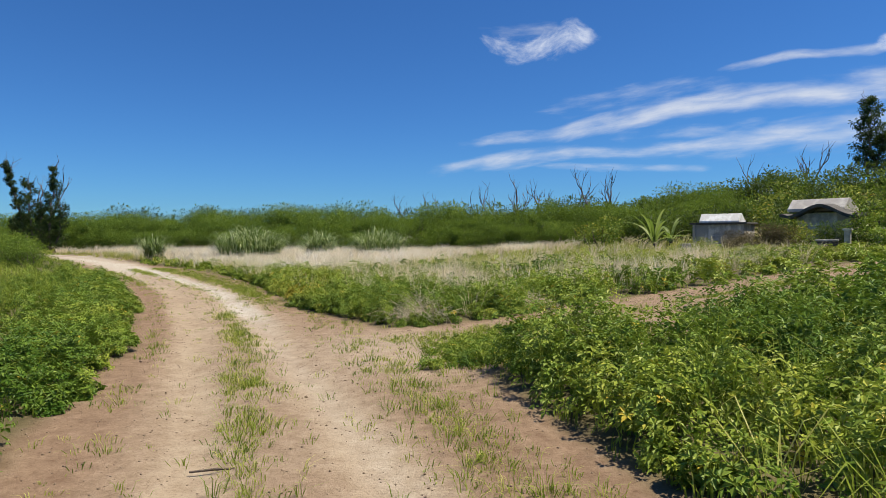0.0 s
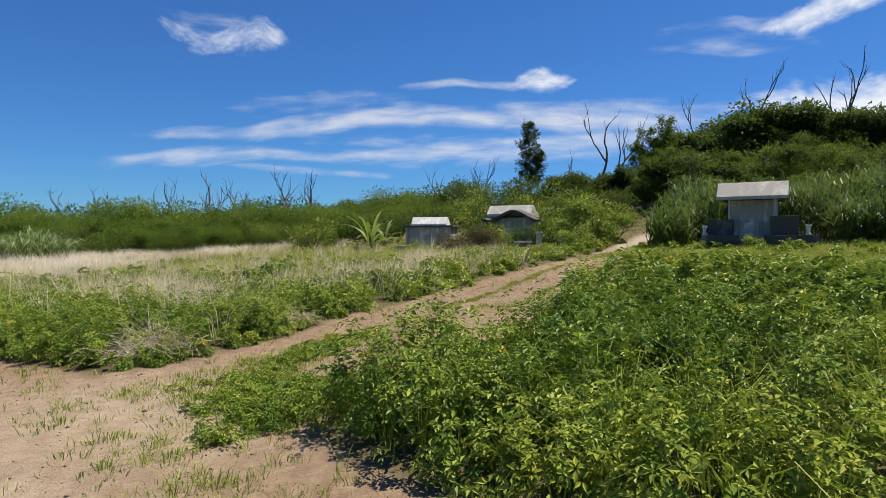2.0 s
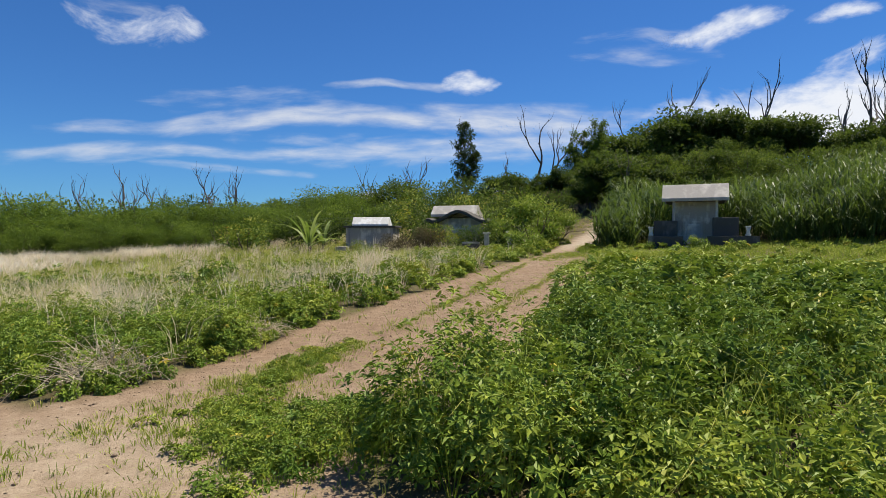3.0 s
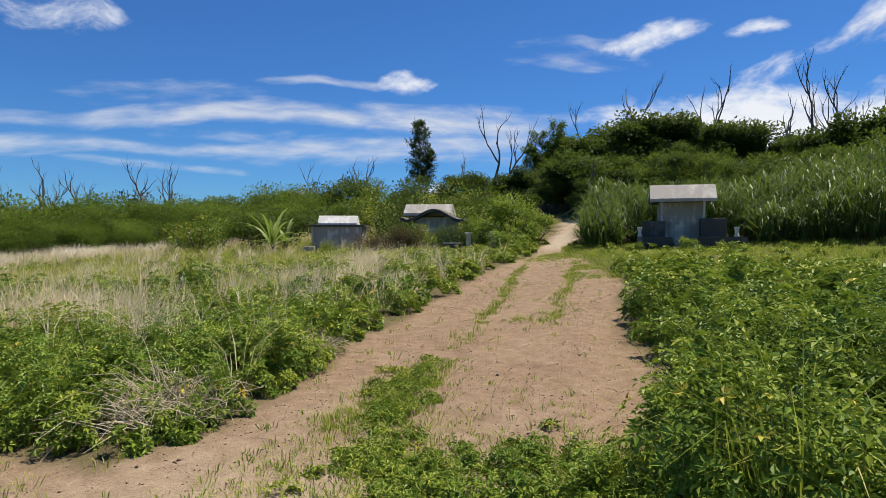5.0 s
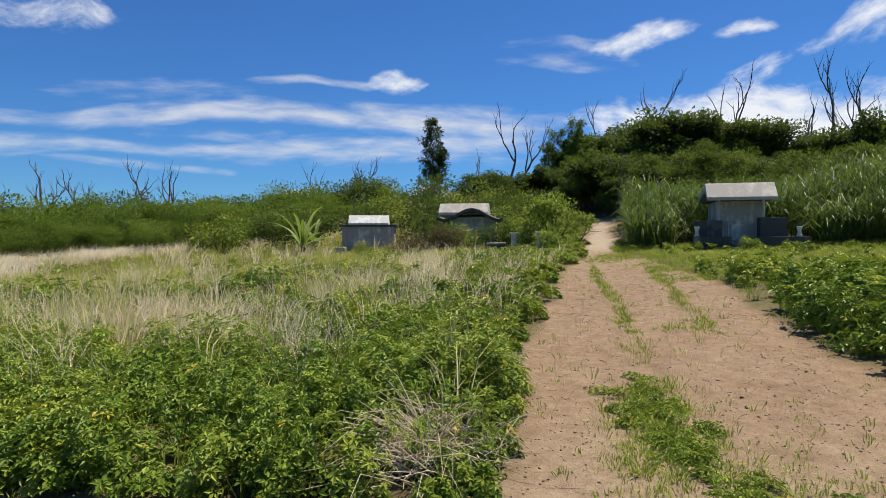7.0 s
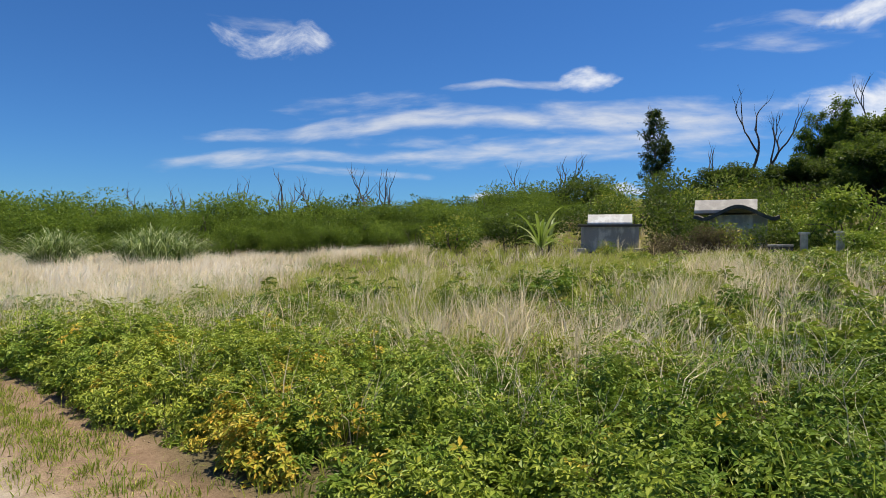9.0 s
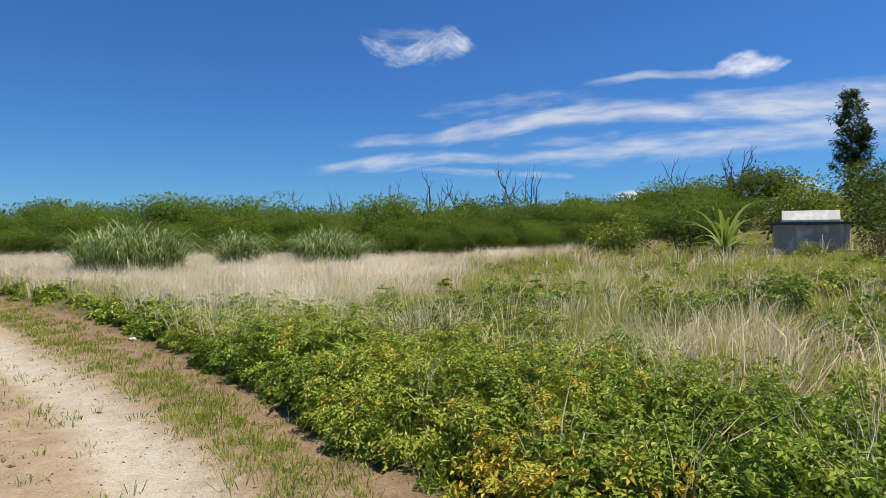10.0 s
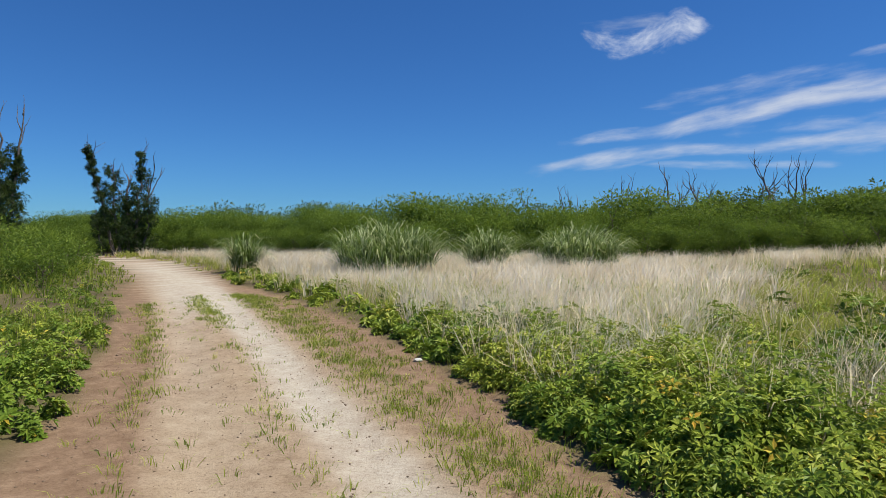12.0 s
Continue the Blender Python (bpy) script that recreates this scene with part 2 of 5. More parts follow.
def cloud_material(name, along, across, low, high, rough, glow):
    """Thin cloud: white light scattered towards the eye, wisps drawn out along the cloud, clear between."""
    m, n, l, p = mat_new(name)
    n.remove(p)

    def attr(key, by):
        a, x = n.new("ShaderNodeAttribute"), n.new("ShaderNodeMath")
        a.attribute_name = key
        x.operation = "MULTIPLY"
        x.inputs[1].default_value = by
        l.new(a.outputs["Fac"], x.inputs[0])
        return x.outputs[0]

    xyz, t = n.new("ShaderNodeCombineXYZ"), n.new("ShaderNodeTexNoise")
    l.new(attr("along", 1 / along), xyz.inputs[0])
    l.new(attr("across", 1 / across), xyz.inputs[1])
    l.new(xyz.outputs[0], t.inputs["Vector"])
    t.inputs["Scale"].default_value, t.inputs["Detail"].default_value, t.inputs["Roughness"].default_value = 1.0, 5, rough
    t.inputs["Distortion"].default_value = 0.15
    add = n.new("ShaderNodeMath")
    add.operation = "MULTIPLY_ADD"
    add.inputs[1].default_value = 1.7
    l.new(t.outputs["Fac"], add.inputs[0])
    l.new(attr("thick", 1.0), add.inputs[2])
    mr = n.new("ShaderNodeMapRange")
    mr.interpolation_type = "SMOOTHSTEP"
    mr.inputs[1].default_value, mr.inputs[2].default_value = low, high
    l.new(add.outputs[0], mr.inputs[0])
    em, tr, mix = n.new("ShaderNodeEmission"), n.new("ShaderNodeBsdfTransparent"), n.new("ShaderNodeMixShader")
    em.inputs["Color"].default_value = (0.86, 0.91, 1.0, 1)
    em.inputs["Strength"].default_value = glow
    l.new(mr.outputs[0], mix.inputs[0])
    l.new(tr.outputs[0], mix.inputs[1])
    l.new(em.outputs[0], mix.inputs[2])
    l.new(mix.outputs[0], n["Material Output"].inputs["Surface"])
    return m


STREAK = cloud_material("cloud_streak", 6.0, 1.3, 0.80, 2.15, 0.56, 0.66)
PUFF = cloud_material("cloud_puff", 2.6, 1.3, 0.90, 2.05, 0.60, 0.76)

# ---- plan: roads and ground ----
MAIN = [(3.4, -16), (1.7, -7), (0.2, 0), (-0.9, 3.5), (-1.9, 6.5), (-3.2, 9.8), (-4.5, 12.4), (-6.3, 15.9), (-8.3, 19.0), (-10.9, 22.7), (-14.6, 27.6), (-20.5, 35), (-29, 44), (-42, 52)]
SIDE = [(-1.6, 7.4), (1.2, 8.7), (3.7, 10.5), (6.2, 12.2), (9.0, 13.9), (12.0, 15.9), (14.5, 17.7), (17.5, 19.6), (22, 22.4), (27, 25.4), (28.3, 26.4)]


def curve_points(ctrl, n=12):
    """A smooth line through the control points."""
    c = np.array([ctrl[0], *ctrl, ctrl[-1]], float)
    out = []
    for i in range(1, len(c) - 2):
        for u in np.linspace(0, 1, n, endpoint=False):
            p0, p1, p2, p3 = c[i - 1], c[i], c[i + 1], c[i + 2]
            out.append(0.5 * (2 * p1 + (p2 - p0) * u + (2 * p0 - 5 * p1 + 4 * p2 - p3) * u * u + (3 * p1 - p0 - 3 * p2 + p3) * u ** 3))
    out.append(c[-1])
    return np.array(out)


def offsets(line, x, y):
    """Signed distance of points to a line (plus: to its right) and the length walked along it."""
    x, y = np.asarray(x, float).ravel(), np.asarray(y, float).ravel()
    best, sign, along = np.full(len(x), 1e9), np.zeros(len(x)), np.zeros(len(x))
    run = 0.0
    for a, b in zip(line[:-1], line[1:]):
        d = b - a
        ln = math.hypot(*d)
        if ln < 1e-6:
            continue
        u = np.clip(((x - a[0]) * d[0] + (y - a[1]) * d[1]) / ln ** 2, 0, 1)
        qx, qy = x - a[0] - u * d[0], y - a[1] - u * d[1]
        r = np.hypot(qx, qy)
        near = r < best
        best[near] = r[near]
        sign[near] = np.sign(d[1] * qx - d[0] * qy)[near]
        along[near] = run + u[near] * ln
        run += ln
    return best * sign, along


MAIN_LINE, SIDE_LINE = curve_points(MAIN), curve_points(SIDE)
MAIN_JOIN = 22.5                     # length along the main road at which the side road leaves


def relief(x, y):
    """Height of the ground without small bumps."""
    x, y = np.asarray(x, float), np.asarray(y, float)
    s = np.clip(x, -60, 60) - 1
    base = 0.0285 * (s + np.sqrt(s * s + 4)) - 0.02
    hill = 5.0 * bump_at(x, y, 50, 30, 11) + 2.8 * bump_at(x, y, 39.5, 5, 6.5) + 2.5 * bump_at(x, y, 33, 44, 8)
    return base + hill


def ruts(am):
    """How far right of the main road's line its two wheel tracks run."""
    return 0.58 - 0.40 * step(19.5, 25, am) - 0.10 * step(33, 37, am) + 0.30 * step(41, 50, am), -0.60 - 0.26 * step(20, 24, am) + 0.35 * step(46, 58, am)


def plan(x, y):
    """All that the plan says of points: distances to the road edges and the cover."""
    shape = np.shape(x)
    x, y = np.asarray(x, float).ravel(), np.asarray(y, float).ravel()
    dm, am = offsets(MAIN_LINE, x, y)
    ds, as_ = offsets(SIDE_LINE, x, y)
    wob = (fbm(x, y, 1.3, 11) - 0.5) * 0.55
    dip = 0.50 * step(25.4, 28.8, am) * step(38.5, 31, am)
    hm = np.where(dm > 0, 1.72 - dip + 0.30 * step(24, 21.5, am) - 0.55 * step(43, 52, am), 1.72 + 0.14 * step(28, 32, am) - 0.6 * step(46, 58, am))
    em = np.abs(dm) - hm + wob                                  # outside the main road: plus
    hs = np.where(ds > 0, 1.66 + 0.26 * step(3.5, 5.5, as_) - 0.5 * step(13.5, 17, as_) - 0.92 * step(17.5, 22.5, as_), 1.34 - 0.72 * step(15.5, 19.5, as_) - 0.12 * step(20, 25, as_))
    es = np.abs(ds) - hs + wob
    edge = np.minimum(em, es)
    return dict(x=x, y=y, dm=dm, am=am, ds=ds, as_=as_, em=em, es=es, edge=edge, shape=shape)


def cover(p):
    """Bare earth, pale tracks and white sand, each 0 to 1."""
    x, y, dm, am, ds, as_ = (p[k] for k in ("x", "y", "dm", "am", "ds", "as_"))
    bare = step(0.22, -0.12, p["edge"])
    n1 = fbm(x, y, 0.8, 2)
    on_main = step(0.3, -0.3, p["em"])
    far = step(24, 30, am)
    right, left = ruts(am)
    rut = np.maximum(np.exp(-((dm - right) / 0.27) ** 2), 0.9 * np.exp(-((dm - left) / 0.30) ** 2))
    pale = on_main * np.clip(0.20 + 0.45 * far * step(-1.35, -1.05, dm) * step(0.75, 0.4, dm) + rut * 0.9 + 0.25 * np.exp(-(dm / 1.0) ** 2) - 0.5 * step(-1.1, -1.5, dm) - 0.2 * step(0.7, 1.2, dm), 0, 1) * (0.45 + 0.8 * n1)
    junction = bump_at(x, y, -0.6, 7.6, 1.3)
    pale = np.maximum(pale, junction * 0.75)
    side = step(0.3, -0.3, p["es"])
    pale = np.maximum(pale, side * (0.05 + 0.45 * n1) * (0.8 + 0.4 * step(10, 18, as_)))
    white = on_main * far * (np.exp(-((dm - right) / 0.28) ** 4) * 1.05 + 0.25 * np.exp(-((dm - left) / 0.24) ** 2) * step(33, 40, am) + 0.9 * np.exp(-((dm + 0.15) / 0.75) ** 4) * step(40, 47, am)) * (0.55 + 0.75 * n1)
    white = np.maximum(white, step(20, 25, as_) * side * 0.55)
    white = np.maximum(white, 0.15 * junction * (0.4 + 0.8 * n1))
    white = np.maximum(white, on_main * np.exp(-((dm - right) / 0.16) ** 2) * 0.25)
    return np.clip(bare, 0, 1), np.clip(pale, 0, 1) * bare, np.clip(white, 0, 1) * bare


def ground_z(x, y):
    """Ground height with ruts and small bumps."""
    p = plan(x, y)
    x, y = p["x"], p["y"]
    on_main = step(0.2, -0.4, p["em"])
    right, left = ruts(p["am"])
    rut = -0.04 * (np.exp(-((p["dm"] - right) / 0.24) ** 2) + np.exp(-((p["dm"] - left) / 0.27) ** 2)) * on_main
    dug = step(0.3, -0.3, p["es"]) * (1 - on_main)
    crumbs = 0.035 * (fbm(x, y, 0.55, 21) - 0.5) + (0.020 + 0.022 * dug) * (fbm(x, y, 0.2, 23) - 0.5)
    bank = 0.06 * step(-0.1, 0.8, p["edge"])
    return (relief(x, y) + rut + crumbs + bank).reshape(p["shape"])


def axis(lo, hi, fine, far):
    """Grid lines: fine between lo and hi, then wider and wider out to far."""
    mid = np.arange(lo, hi, fine)
    out, s = [hi], fine
    while out[-1] < far:
        s *= 1.13
        out.append(out[-1] + s)
    back, s = [lo], fine
    while back[-1] > -far:
        s *= 1.13
        back.append(back[-1] - s)
    return np.concatenate([back[:0:-1], mid, out])


def build_ground():
    gx, gy = axis(-13, 16, 0.10, 1500), axis(1.5, 27, 0.10, 1500)
    X, Y = np.meshgrid(gx, gy)
    Z = ground_z(X, Y)
    bare, pale, white = cover(plan(X, Y))
    V = np.stack([X.ravel(), Y.ravel(), Z.ravel()], 1)
    nx, ny = len(gx), len(gy)
    i = np.arange(nx - 1)[None, :] + nx * np.arange(ny - 1)[:, None]
    F = np.stack([i, i + 1, i + 1 + nx, i + nx], -1).reshape(-1, 4)
    fb = bare[F].mean(1) > 0.5
    for name, pick, label in (("ground", ~fb, "earth under weeds and grass reaching the horizon"), ("dirt_road", fb, "pale reddish dirt road with sandy wheel tracks")):
        f = F[pick]
        ids, inv = np.unique(f, return_inverse=True)
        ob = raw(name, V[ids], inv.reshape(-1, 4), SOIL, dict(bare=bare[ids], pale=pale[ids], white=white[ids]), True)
        tagged(ob, label, "road" if pick is fb else "ground", kind="structure")


build_ground()

# ---- leaf and blade arrays ----
def unit(v):
    return v / np.maximum(np.linalg.norm(v, axis=1, keepdims=True), 1e-9)


def leaflets(P, D, up, L, W, fold=0.25, droop=0.15):
    """Folded pointed leaves: base P, direction D, face normal near up, length L, width W."""
    D = unit(D)
    S = unit(np.cross(D, up))
    N = np.cross(S, D)
    L, W = L[:, None], W[:, None]
    mid = P + D * L * 0.45
    V = np.stack([P, mid + S * W * 0.5 + N * W * fold, P + D * L - N * L * droop, mid - S * W * 0.5 + N * W * fold], 1).reshape(-1, 3)
    k = np.arange(len(P))[:, None] * 4
    F = np.concatenate([k + [0, 2, 1], k + [0, 3, 2]], 1).reshape(-1, 3)
    return V, F


def blades(P, lean, H, W, bend=0.5):
    """Grass blades: base P, lean (n, 2) the way the tip goes per height, height H, width W at the base."""
    n = len(P)
    a = rng.uniform(0, 2 * np.pi, n)
    S = np.stack([np.cos(a), np.sin(a), np.zeros(n)], 1) * W[:, None] * 0.5
    off = np.concatenate([lean, np.zeros((n, 1))], 1) * H[:, None]
    mid = P + off * (0.5 * (1 - bend)) + np.stack([0 * H, 0 * H, H * 0.58], 1)
    tip = P + off + np.stack([0 * H, 0 * H, H * (1 - 0.25 * np.clip(np.hypot(lean[:, 0], lean[:, 1]), 0, 1.5))], 1)
    V = np.stack([P - S, P + S, mid - S * 0.8, mid + S * 0.8, tip], 1).reshape(-1, 3)
    k = np.arange(n)[:, None] * 5
    F = np.concatenate([k + [0, 1, 3], k + [0, 3, 2], k + [2, 3, 4]], 1).reshape(-1, 3)
    return V, F


def arching_blades(P, way, H, W):
    """Long leaves that rise, lean over and hang at the tip: foot P, way (n, 2) of the lean, length H, width W."""
    n = len(P)
    r = np.hypot(way[:, 0], way[:, 1])
    u = way / np.maximum(r, 1e-6)[:, None]
    S = np.stack([-u[:, 1], u[:, 0], np.zeros(n)], 1) * W[:, None] * 0.5
    rows = []
    for f, out, up, w in ((0.0, 0.0, 0.0, 0.6), (0.4, 0.16, 0.42, 1.0), (0.75, 0.55, 0.70, 0.85)):
        c = P + np.stack([u[:, 0] * out * r * H, u[:, 1] * out * r * H, H * up], 1)
        rows += [c - S * w, c + S * w]
    tip = P + np.stack([u[:, 0] * r * H, u[:, 1] * r * H, H * (0.92 - 0.42 * np.clip(r, 0, 1.4))], 1)
    V = np.stack([*rows, tip], 1).reshape(-1, 3)
    k = np.arange(n)[:, None] * 7
    F = np.concatenate([k + [0, 1, 3], k + [0, 3, 2], k + [2, 3, 5], k + [2, 5, 4], k + [4, 5, 6]], 1).reshape(-1, 3)
    return V, F


def joined(groups):
    Vs, Fs, base = [], [], 0
    for V, F in groups:
        Vs.append(V)
        Fs.append(F + base)
        base += len(V)
    return np.concatenate(Vs), np.concatenate(Fs)


def scatter(x0, x1, y0, y1, per_m2):
    n = int((x1 - x0) * (y1 - y0) * per_m2)
    return rng.uniform(x0, x1, n), rng.uniform(y0, y1, n)


def near(x, y):
    """Distance from the middle of the walked stretch of the main road."""
    d, _ = offsets(np.array([(0.0, 0.0), (-2.0, 5.6), (-3.7, 9.0), (-5.7, 13.3)]), x, y)
    return np.abs(d)


def loose_straw(p):
    """Where dry grass stands loose among the weeds before the pale field."""
    return step(17, 19.5, p["y"]) * step(-2.0, -3.8, p["x"]) * step(0.7, 1.7, p["em"])


def weeds_share(p):
    """How much of the cover is leafy weeds (1) rather than grass (0)."""
    x, y = p["x"], p["y"]
    n = fbm(x, y, 2.6, 31)
    left = step(0.3, -0.3, p["dm"])
    field = (1 - left) * step(0.0, -0.2, p["ds"]) * step(MAIN_JOIN - 4, MAIN_JOIN, p["am"])
    band = np.minimum(p["es"] + 0 * x, p["em"] + 0.3 + 2.0 * step(37, 44, p["am"]))
    in_field = step(4.4, 1.9, band + (n - 0.5) * 3.2)
    in_field = np.maximum(in_field, 0.75 * step(0.50, 0.60, fbm(x, y, 2.2, 37)) * step(27, 20, y))
    in_field = in_field * (1 - 0.5 * loose_straw(p))
    in_field = np.maximum(in_field, np.minimum(1, sum(bump_at(x, y, cx, cy, r_) for cx, cy, r_ in ((3.1, 17.4, 0.45), (2.1, 14.5, 0.7), (0.8, 33.8, 1.3)))))
    wedge = np.clip(1.0 - 0.8 * step(10.5, 14, x) + 0 * n, 0, 1) * (1 - 0.6 * bump_at(x, y, 3.4, 2.6, 1.7))
    lft = np.clip(0.95 - 0.75 * step(0.5, 2.2, p["em"] + 1.6 * (n - 0.5)) - 0.15 * step(29, 35, p["am"]), 0.08, 1)
    return left * lft + (1 - left) * (field * in_field + (1 - field) * wedge), field, left


def yellowing(x, y):
    y1 = 1.5 * bump_at(x, y, -3.6, 13.4, 0.5) + 0.75 * bump_at(x, y, -3.5, 14.2, 0.45) + 0.4 * bump_at(x, y, -2.8, 14.7, 0.5) + 0.3 * bump_at(x, y, -2.9, 15.7, 0.6) + 0.2 * bump_at(x, y, -4.4, 16.4, 0.7)
    return np.clip(0.54 * y1 * (0.2 + 1.2 * vnoise(x, y, 0.5, 41)), 0, 1)


def weed_height(p):
    x, y = p["x"], p["y"]
    n = fbm(x, y, 1.1, 51)
    far = 1 - 0.6 * step(9.5, 13.5, x) * step(0.0, 0.5, p["ds"]) - 0.25 * step(9.5, 13.5, x) * step(0.0, -0.5, p["ds"]) + 0.35 * bump_at(x, y, 1.3, 6.1, 0.7) + 0.28 * step(0.0, 0.4, p["ds"]) * step(2.2, 0.6, p["es"]) * step(9.5, 7.5, x)
    wedge = step(0.0, 0.4, p["ds"]) * step(0.0, 0.4, p["dm"])
    far = far * (1 - 0.32 * step(35, 39, p["am"]) * step(0, 0.4, p["dm"]))
    return (0.12 + (0.42 + 0.14 * wedge) * step(-0.05, 0.5, p["edge"])) * (0.65 + 0.7 * n) * far


def build_weeds():
    """Leafy weeds plant by plant: each a low dome of five-fingered leaves."""
    x, y = scatter(-17, 20, -3, 34, 16.5)
    d = near(x, y)
    keep = rng.random(len(x)) < np.clip(1.2 - (d - 4) / 8, 0.29, 1.0)
    x, y = x[keep], y[keep]
    # closer growth along the verge of the field
    vx, vy = scatter(-8, 2, 11, 22, 15)
    vp = plan(vx, vy)
    verge = (vp["edge"] < 1.6) & (weeds_share(vp)[1] > 0.5)
    x, y = np.concatenate([x, vx[verge]]), np.concatenate([y, vy[verge]])
    p = plan(x, y)
    share, _, _ = weeds_share(p)
    ok = (p["edge"] > 0.02 + 0.10 * rng.random(len(x)) + 0.16 * step(0.0, 0.4, p["ds"]) * (p["es"] < p["em"])) & (rng.random(len(x)) < share)
    x, y = x[ok], y[ok]
    # small plants on the green strip between the tracks and on the tongue at the junction
    sx, sy = scatter(-0.4, 3.2, 6.1, 10.6, 75)
    green = sum(bump_at(sx, sy, cx, cy, r_) for cx, cy, r_ in ((0.1, 6.8, 0.2), (0.25, 7.3, 0.25), (0.6, 6.9, 0.35), (0.75, 7.35, 0.22), (1.05, 6.85, 0.3), (0.45, 7.7, 0.2), (1.0, 7.5, 0.12), (0.75, 7.75, 0.12), (0.5, 7.95, 0.14), (0.4, 8.15, 0.15), (0.6, 8.45, 0.15), (0.85, 8.7, 0.15), (1.1, 8.95, 0.16), (1.4, 9.2, 0.16), (1.7, 9.5, 0.15), (2.0, 9.75, 0.14), (2.4, 9.95, 0.10)))
    pick = rng.random(len(sx)) < green
    first = len(x)
    x, y = np.concatenate([x, sx[pick]]), np.concatenate([y, sy[pick]])
    p = plan(x, y)
    d = near(x, y)
    h = weed_height(p) * rng.uniform(0.7, 1.35, len(x)) * (1 - 0.3 * yellowing(x, y))
    h[first:] = rng.uniform(0.03, 0.10, len(x) - first) + 0.26 * bump_at(x[first:], y[first:], 0.85, 6.75, 0.55)
    rad = np.clip(h, 0.12, 0.5) * rng.uniform(0.45, 0.8, len(x))
    rad[first:] = rng.uniform(0.08, 0.15, len(x) - first) * (1 + 1.5 * h[first:])
    plant_tint = 0.41 + 0.45 * (fbm(x, y, 1.6, 61) - 0.5) + rng.normal(0, 0.07, len(x)) + 0.10 * step(2, 10, x)
    yel = yellowing(x, y)
    count = np.where(d < 3.5, 64, np.where(d < 6.5, 42, np.where(d < 9.5, 24, 11)))
    size = np.where(d < 3.5, 0.050, np.where(d < 6.5, 0.060, np.where(d < 9.5, 0.084, 0.13)))
    small = (weeds_share(p)[1] > 0.5) & (d < 6.5)
    size = np.where(small, size * 0.88, size)
    lefts = p["dm"] < 0
    size = np.where(lefts, np.minimum(size * 0.9, 0.056), size)
    count = np.where(lefts, (count * 1.1).astype(int), count)
    count = np.where(small, (count * 1.05).astype(int), count)
    plant_tint[first:] += 0.02
    size[first:], count[first:] = 0.036, 20
    plant_tint += 0.07 * small * step(27, 30, p["am"])
    plant_tint -= 0.12 * lefts * (p["edge"] > 0.1)
    # weeds right of the side road: shade put into a darker tint
    plant_tint -= (0.13 - 0.16 * step(5.5, 3.5, y)) * step(0.0, 0.4, p["ds"]) * step(13, 9, x)
    k = np.repeat(np.arange(len(x)), count)
    n = len(k)
    shoots = unit(rng.normal(size=(len(x), 7, 3)).reshape(-1, 3)).reshape(len(x), 7, 3)
    q = unit(shoots[k, rng.integers(0, 7, n)] + rng.normal(0, 0.20, (n, 3)))
    q[:, 2] = np.abs(q[:, 2]) - 0.12
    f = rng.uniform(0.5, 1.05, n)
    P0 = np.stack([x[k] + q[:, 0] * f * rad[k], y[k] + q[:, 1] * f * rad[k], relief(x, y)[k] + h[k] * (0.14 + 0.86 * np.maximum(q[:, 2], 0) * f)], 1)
    # inner and low leaves tinted darker: shade inside the plant put into colour
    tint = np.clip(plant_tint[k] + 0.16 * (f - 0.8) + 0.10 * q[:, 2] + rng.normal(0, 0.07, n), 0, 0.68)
    sick = rng.random(len(x)) < yel * 1.0
    tint = np.where((sick[k] & (rng.random(n) < 0.8)) | (rng.random(n) < 0.25 * yel[k]), 0.68 + 0.32 * rng.random(n), tint)
    tint = np.where(rng.random(n) < 0.010, 0.85, tint)
    axis_ = unit(q * [0.7, 0.7, 0.5] + [0, 0, 0.55] + rng.normal(0, 0.22, (n, 3)))
    e1 = unit(np.cross(axis_, rng.normal(size=(n, 3))))
    e2 = np.cross(axis_, e1)
    groups, tints = [], []
    for j in range(5):
        a = (j - 2) * 1.0 + rng.normal(0, 0.14, n)
        lift = rng.uniform(-0.15, 0.45, n)
        D = np.cos(a)[:, None] * e1 + np.sin(a)[:, None] * e2 + lift[:, None] * axis_
        L = size[k] * rng.uniform(0.8, 1.2, n) * (1.25 if j == 2 else 1.0)
        groups.append(leaflets(P0 + unit(D) * 0.01, D, axis_, L, L * 0.46))
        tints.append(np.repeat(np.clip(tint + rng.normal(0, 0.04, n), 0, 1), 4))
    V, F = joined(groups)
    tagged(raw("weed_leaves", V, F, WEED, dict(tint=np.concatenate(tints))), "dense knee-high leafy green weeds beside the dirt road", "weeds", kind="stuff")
    m = np.repeat(np.arange(len(x)), np.where(d < 8, 6, 0))
    lean = rng.normal(0, 0.45, (len(m), 2))
    V, F = blades(np.stack([x[m], y[m], relief(x, y)[m] - 0.02], 1), lean, h[m] * rng.uniform(0.6, 1.1, len(m)), np.full(len(m), 0.008))
    tagged(raw("weed_stems", V, F, GRASS, dict(tint=np.repeat(rng.uniform(0, 0.6, len(m)), 5))), "thin green stems of the roadside weeds", "weeds", kind="stuff")


def tufts(x, y, each, reach, lean_sd, lean0=(0.0, 0.0)):
    """Blade feet and leans for tufts that fan out from a common foot."""
    k = np.repeat(np.arange(len(x)), each)
    o = rng.normal(0, 1, (len(k), 2))
    return k, x[k] + o[:, 0] * reach, y[k] + o[:, 1] * reach, o * lean_sd + rng.normal(0, lean_sd * 0.6, (len(k), 2)) + lean0 + rng.normal(0, 0.12, (len(x), 2))[k]


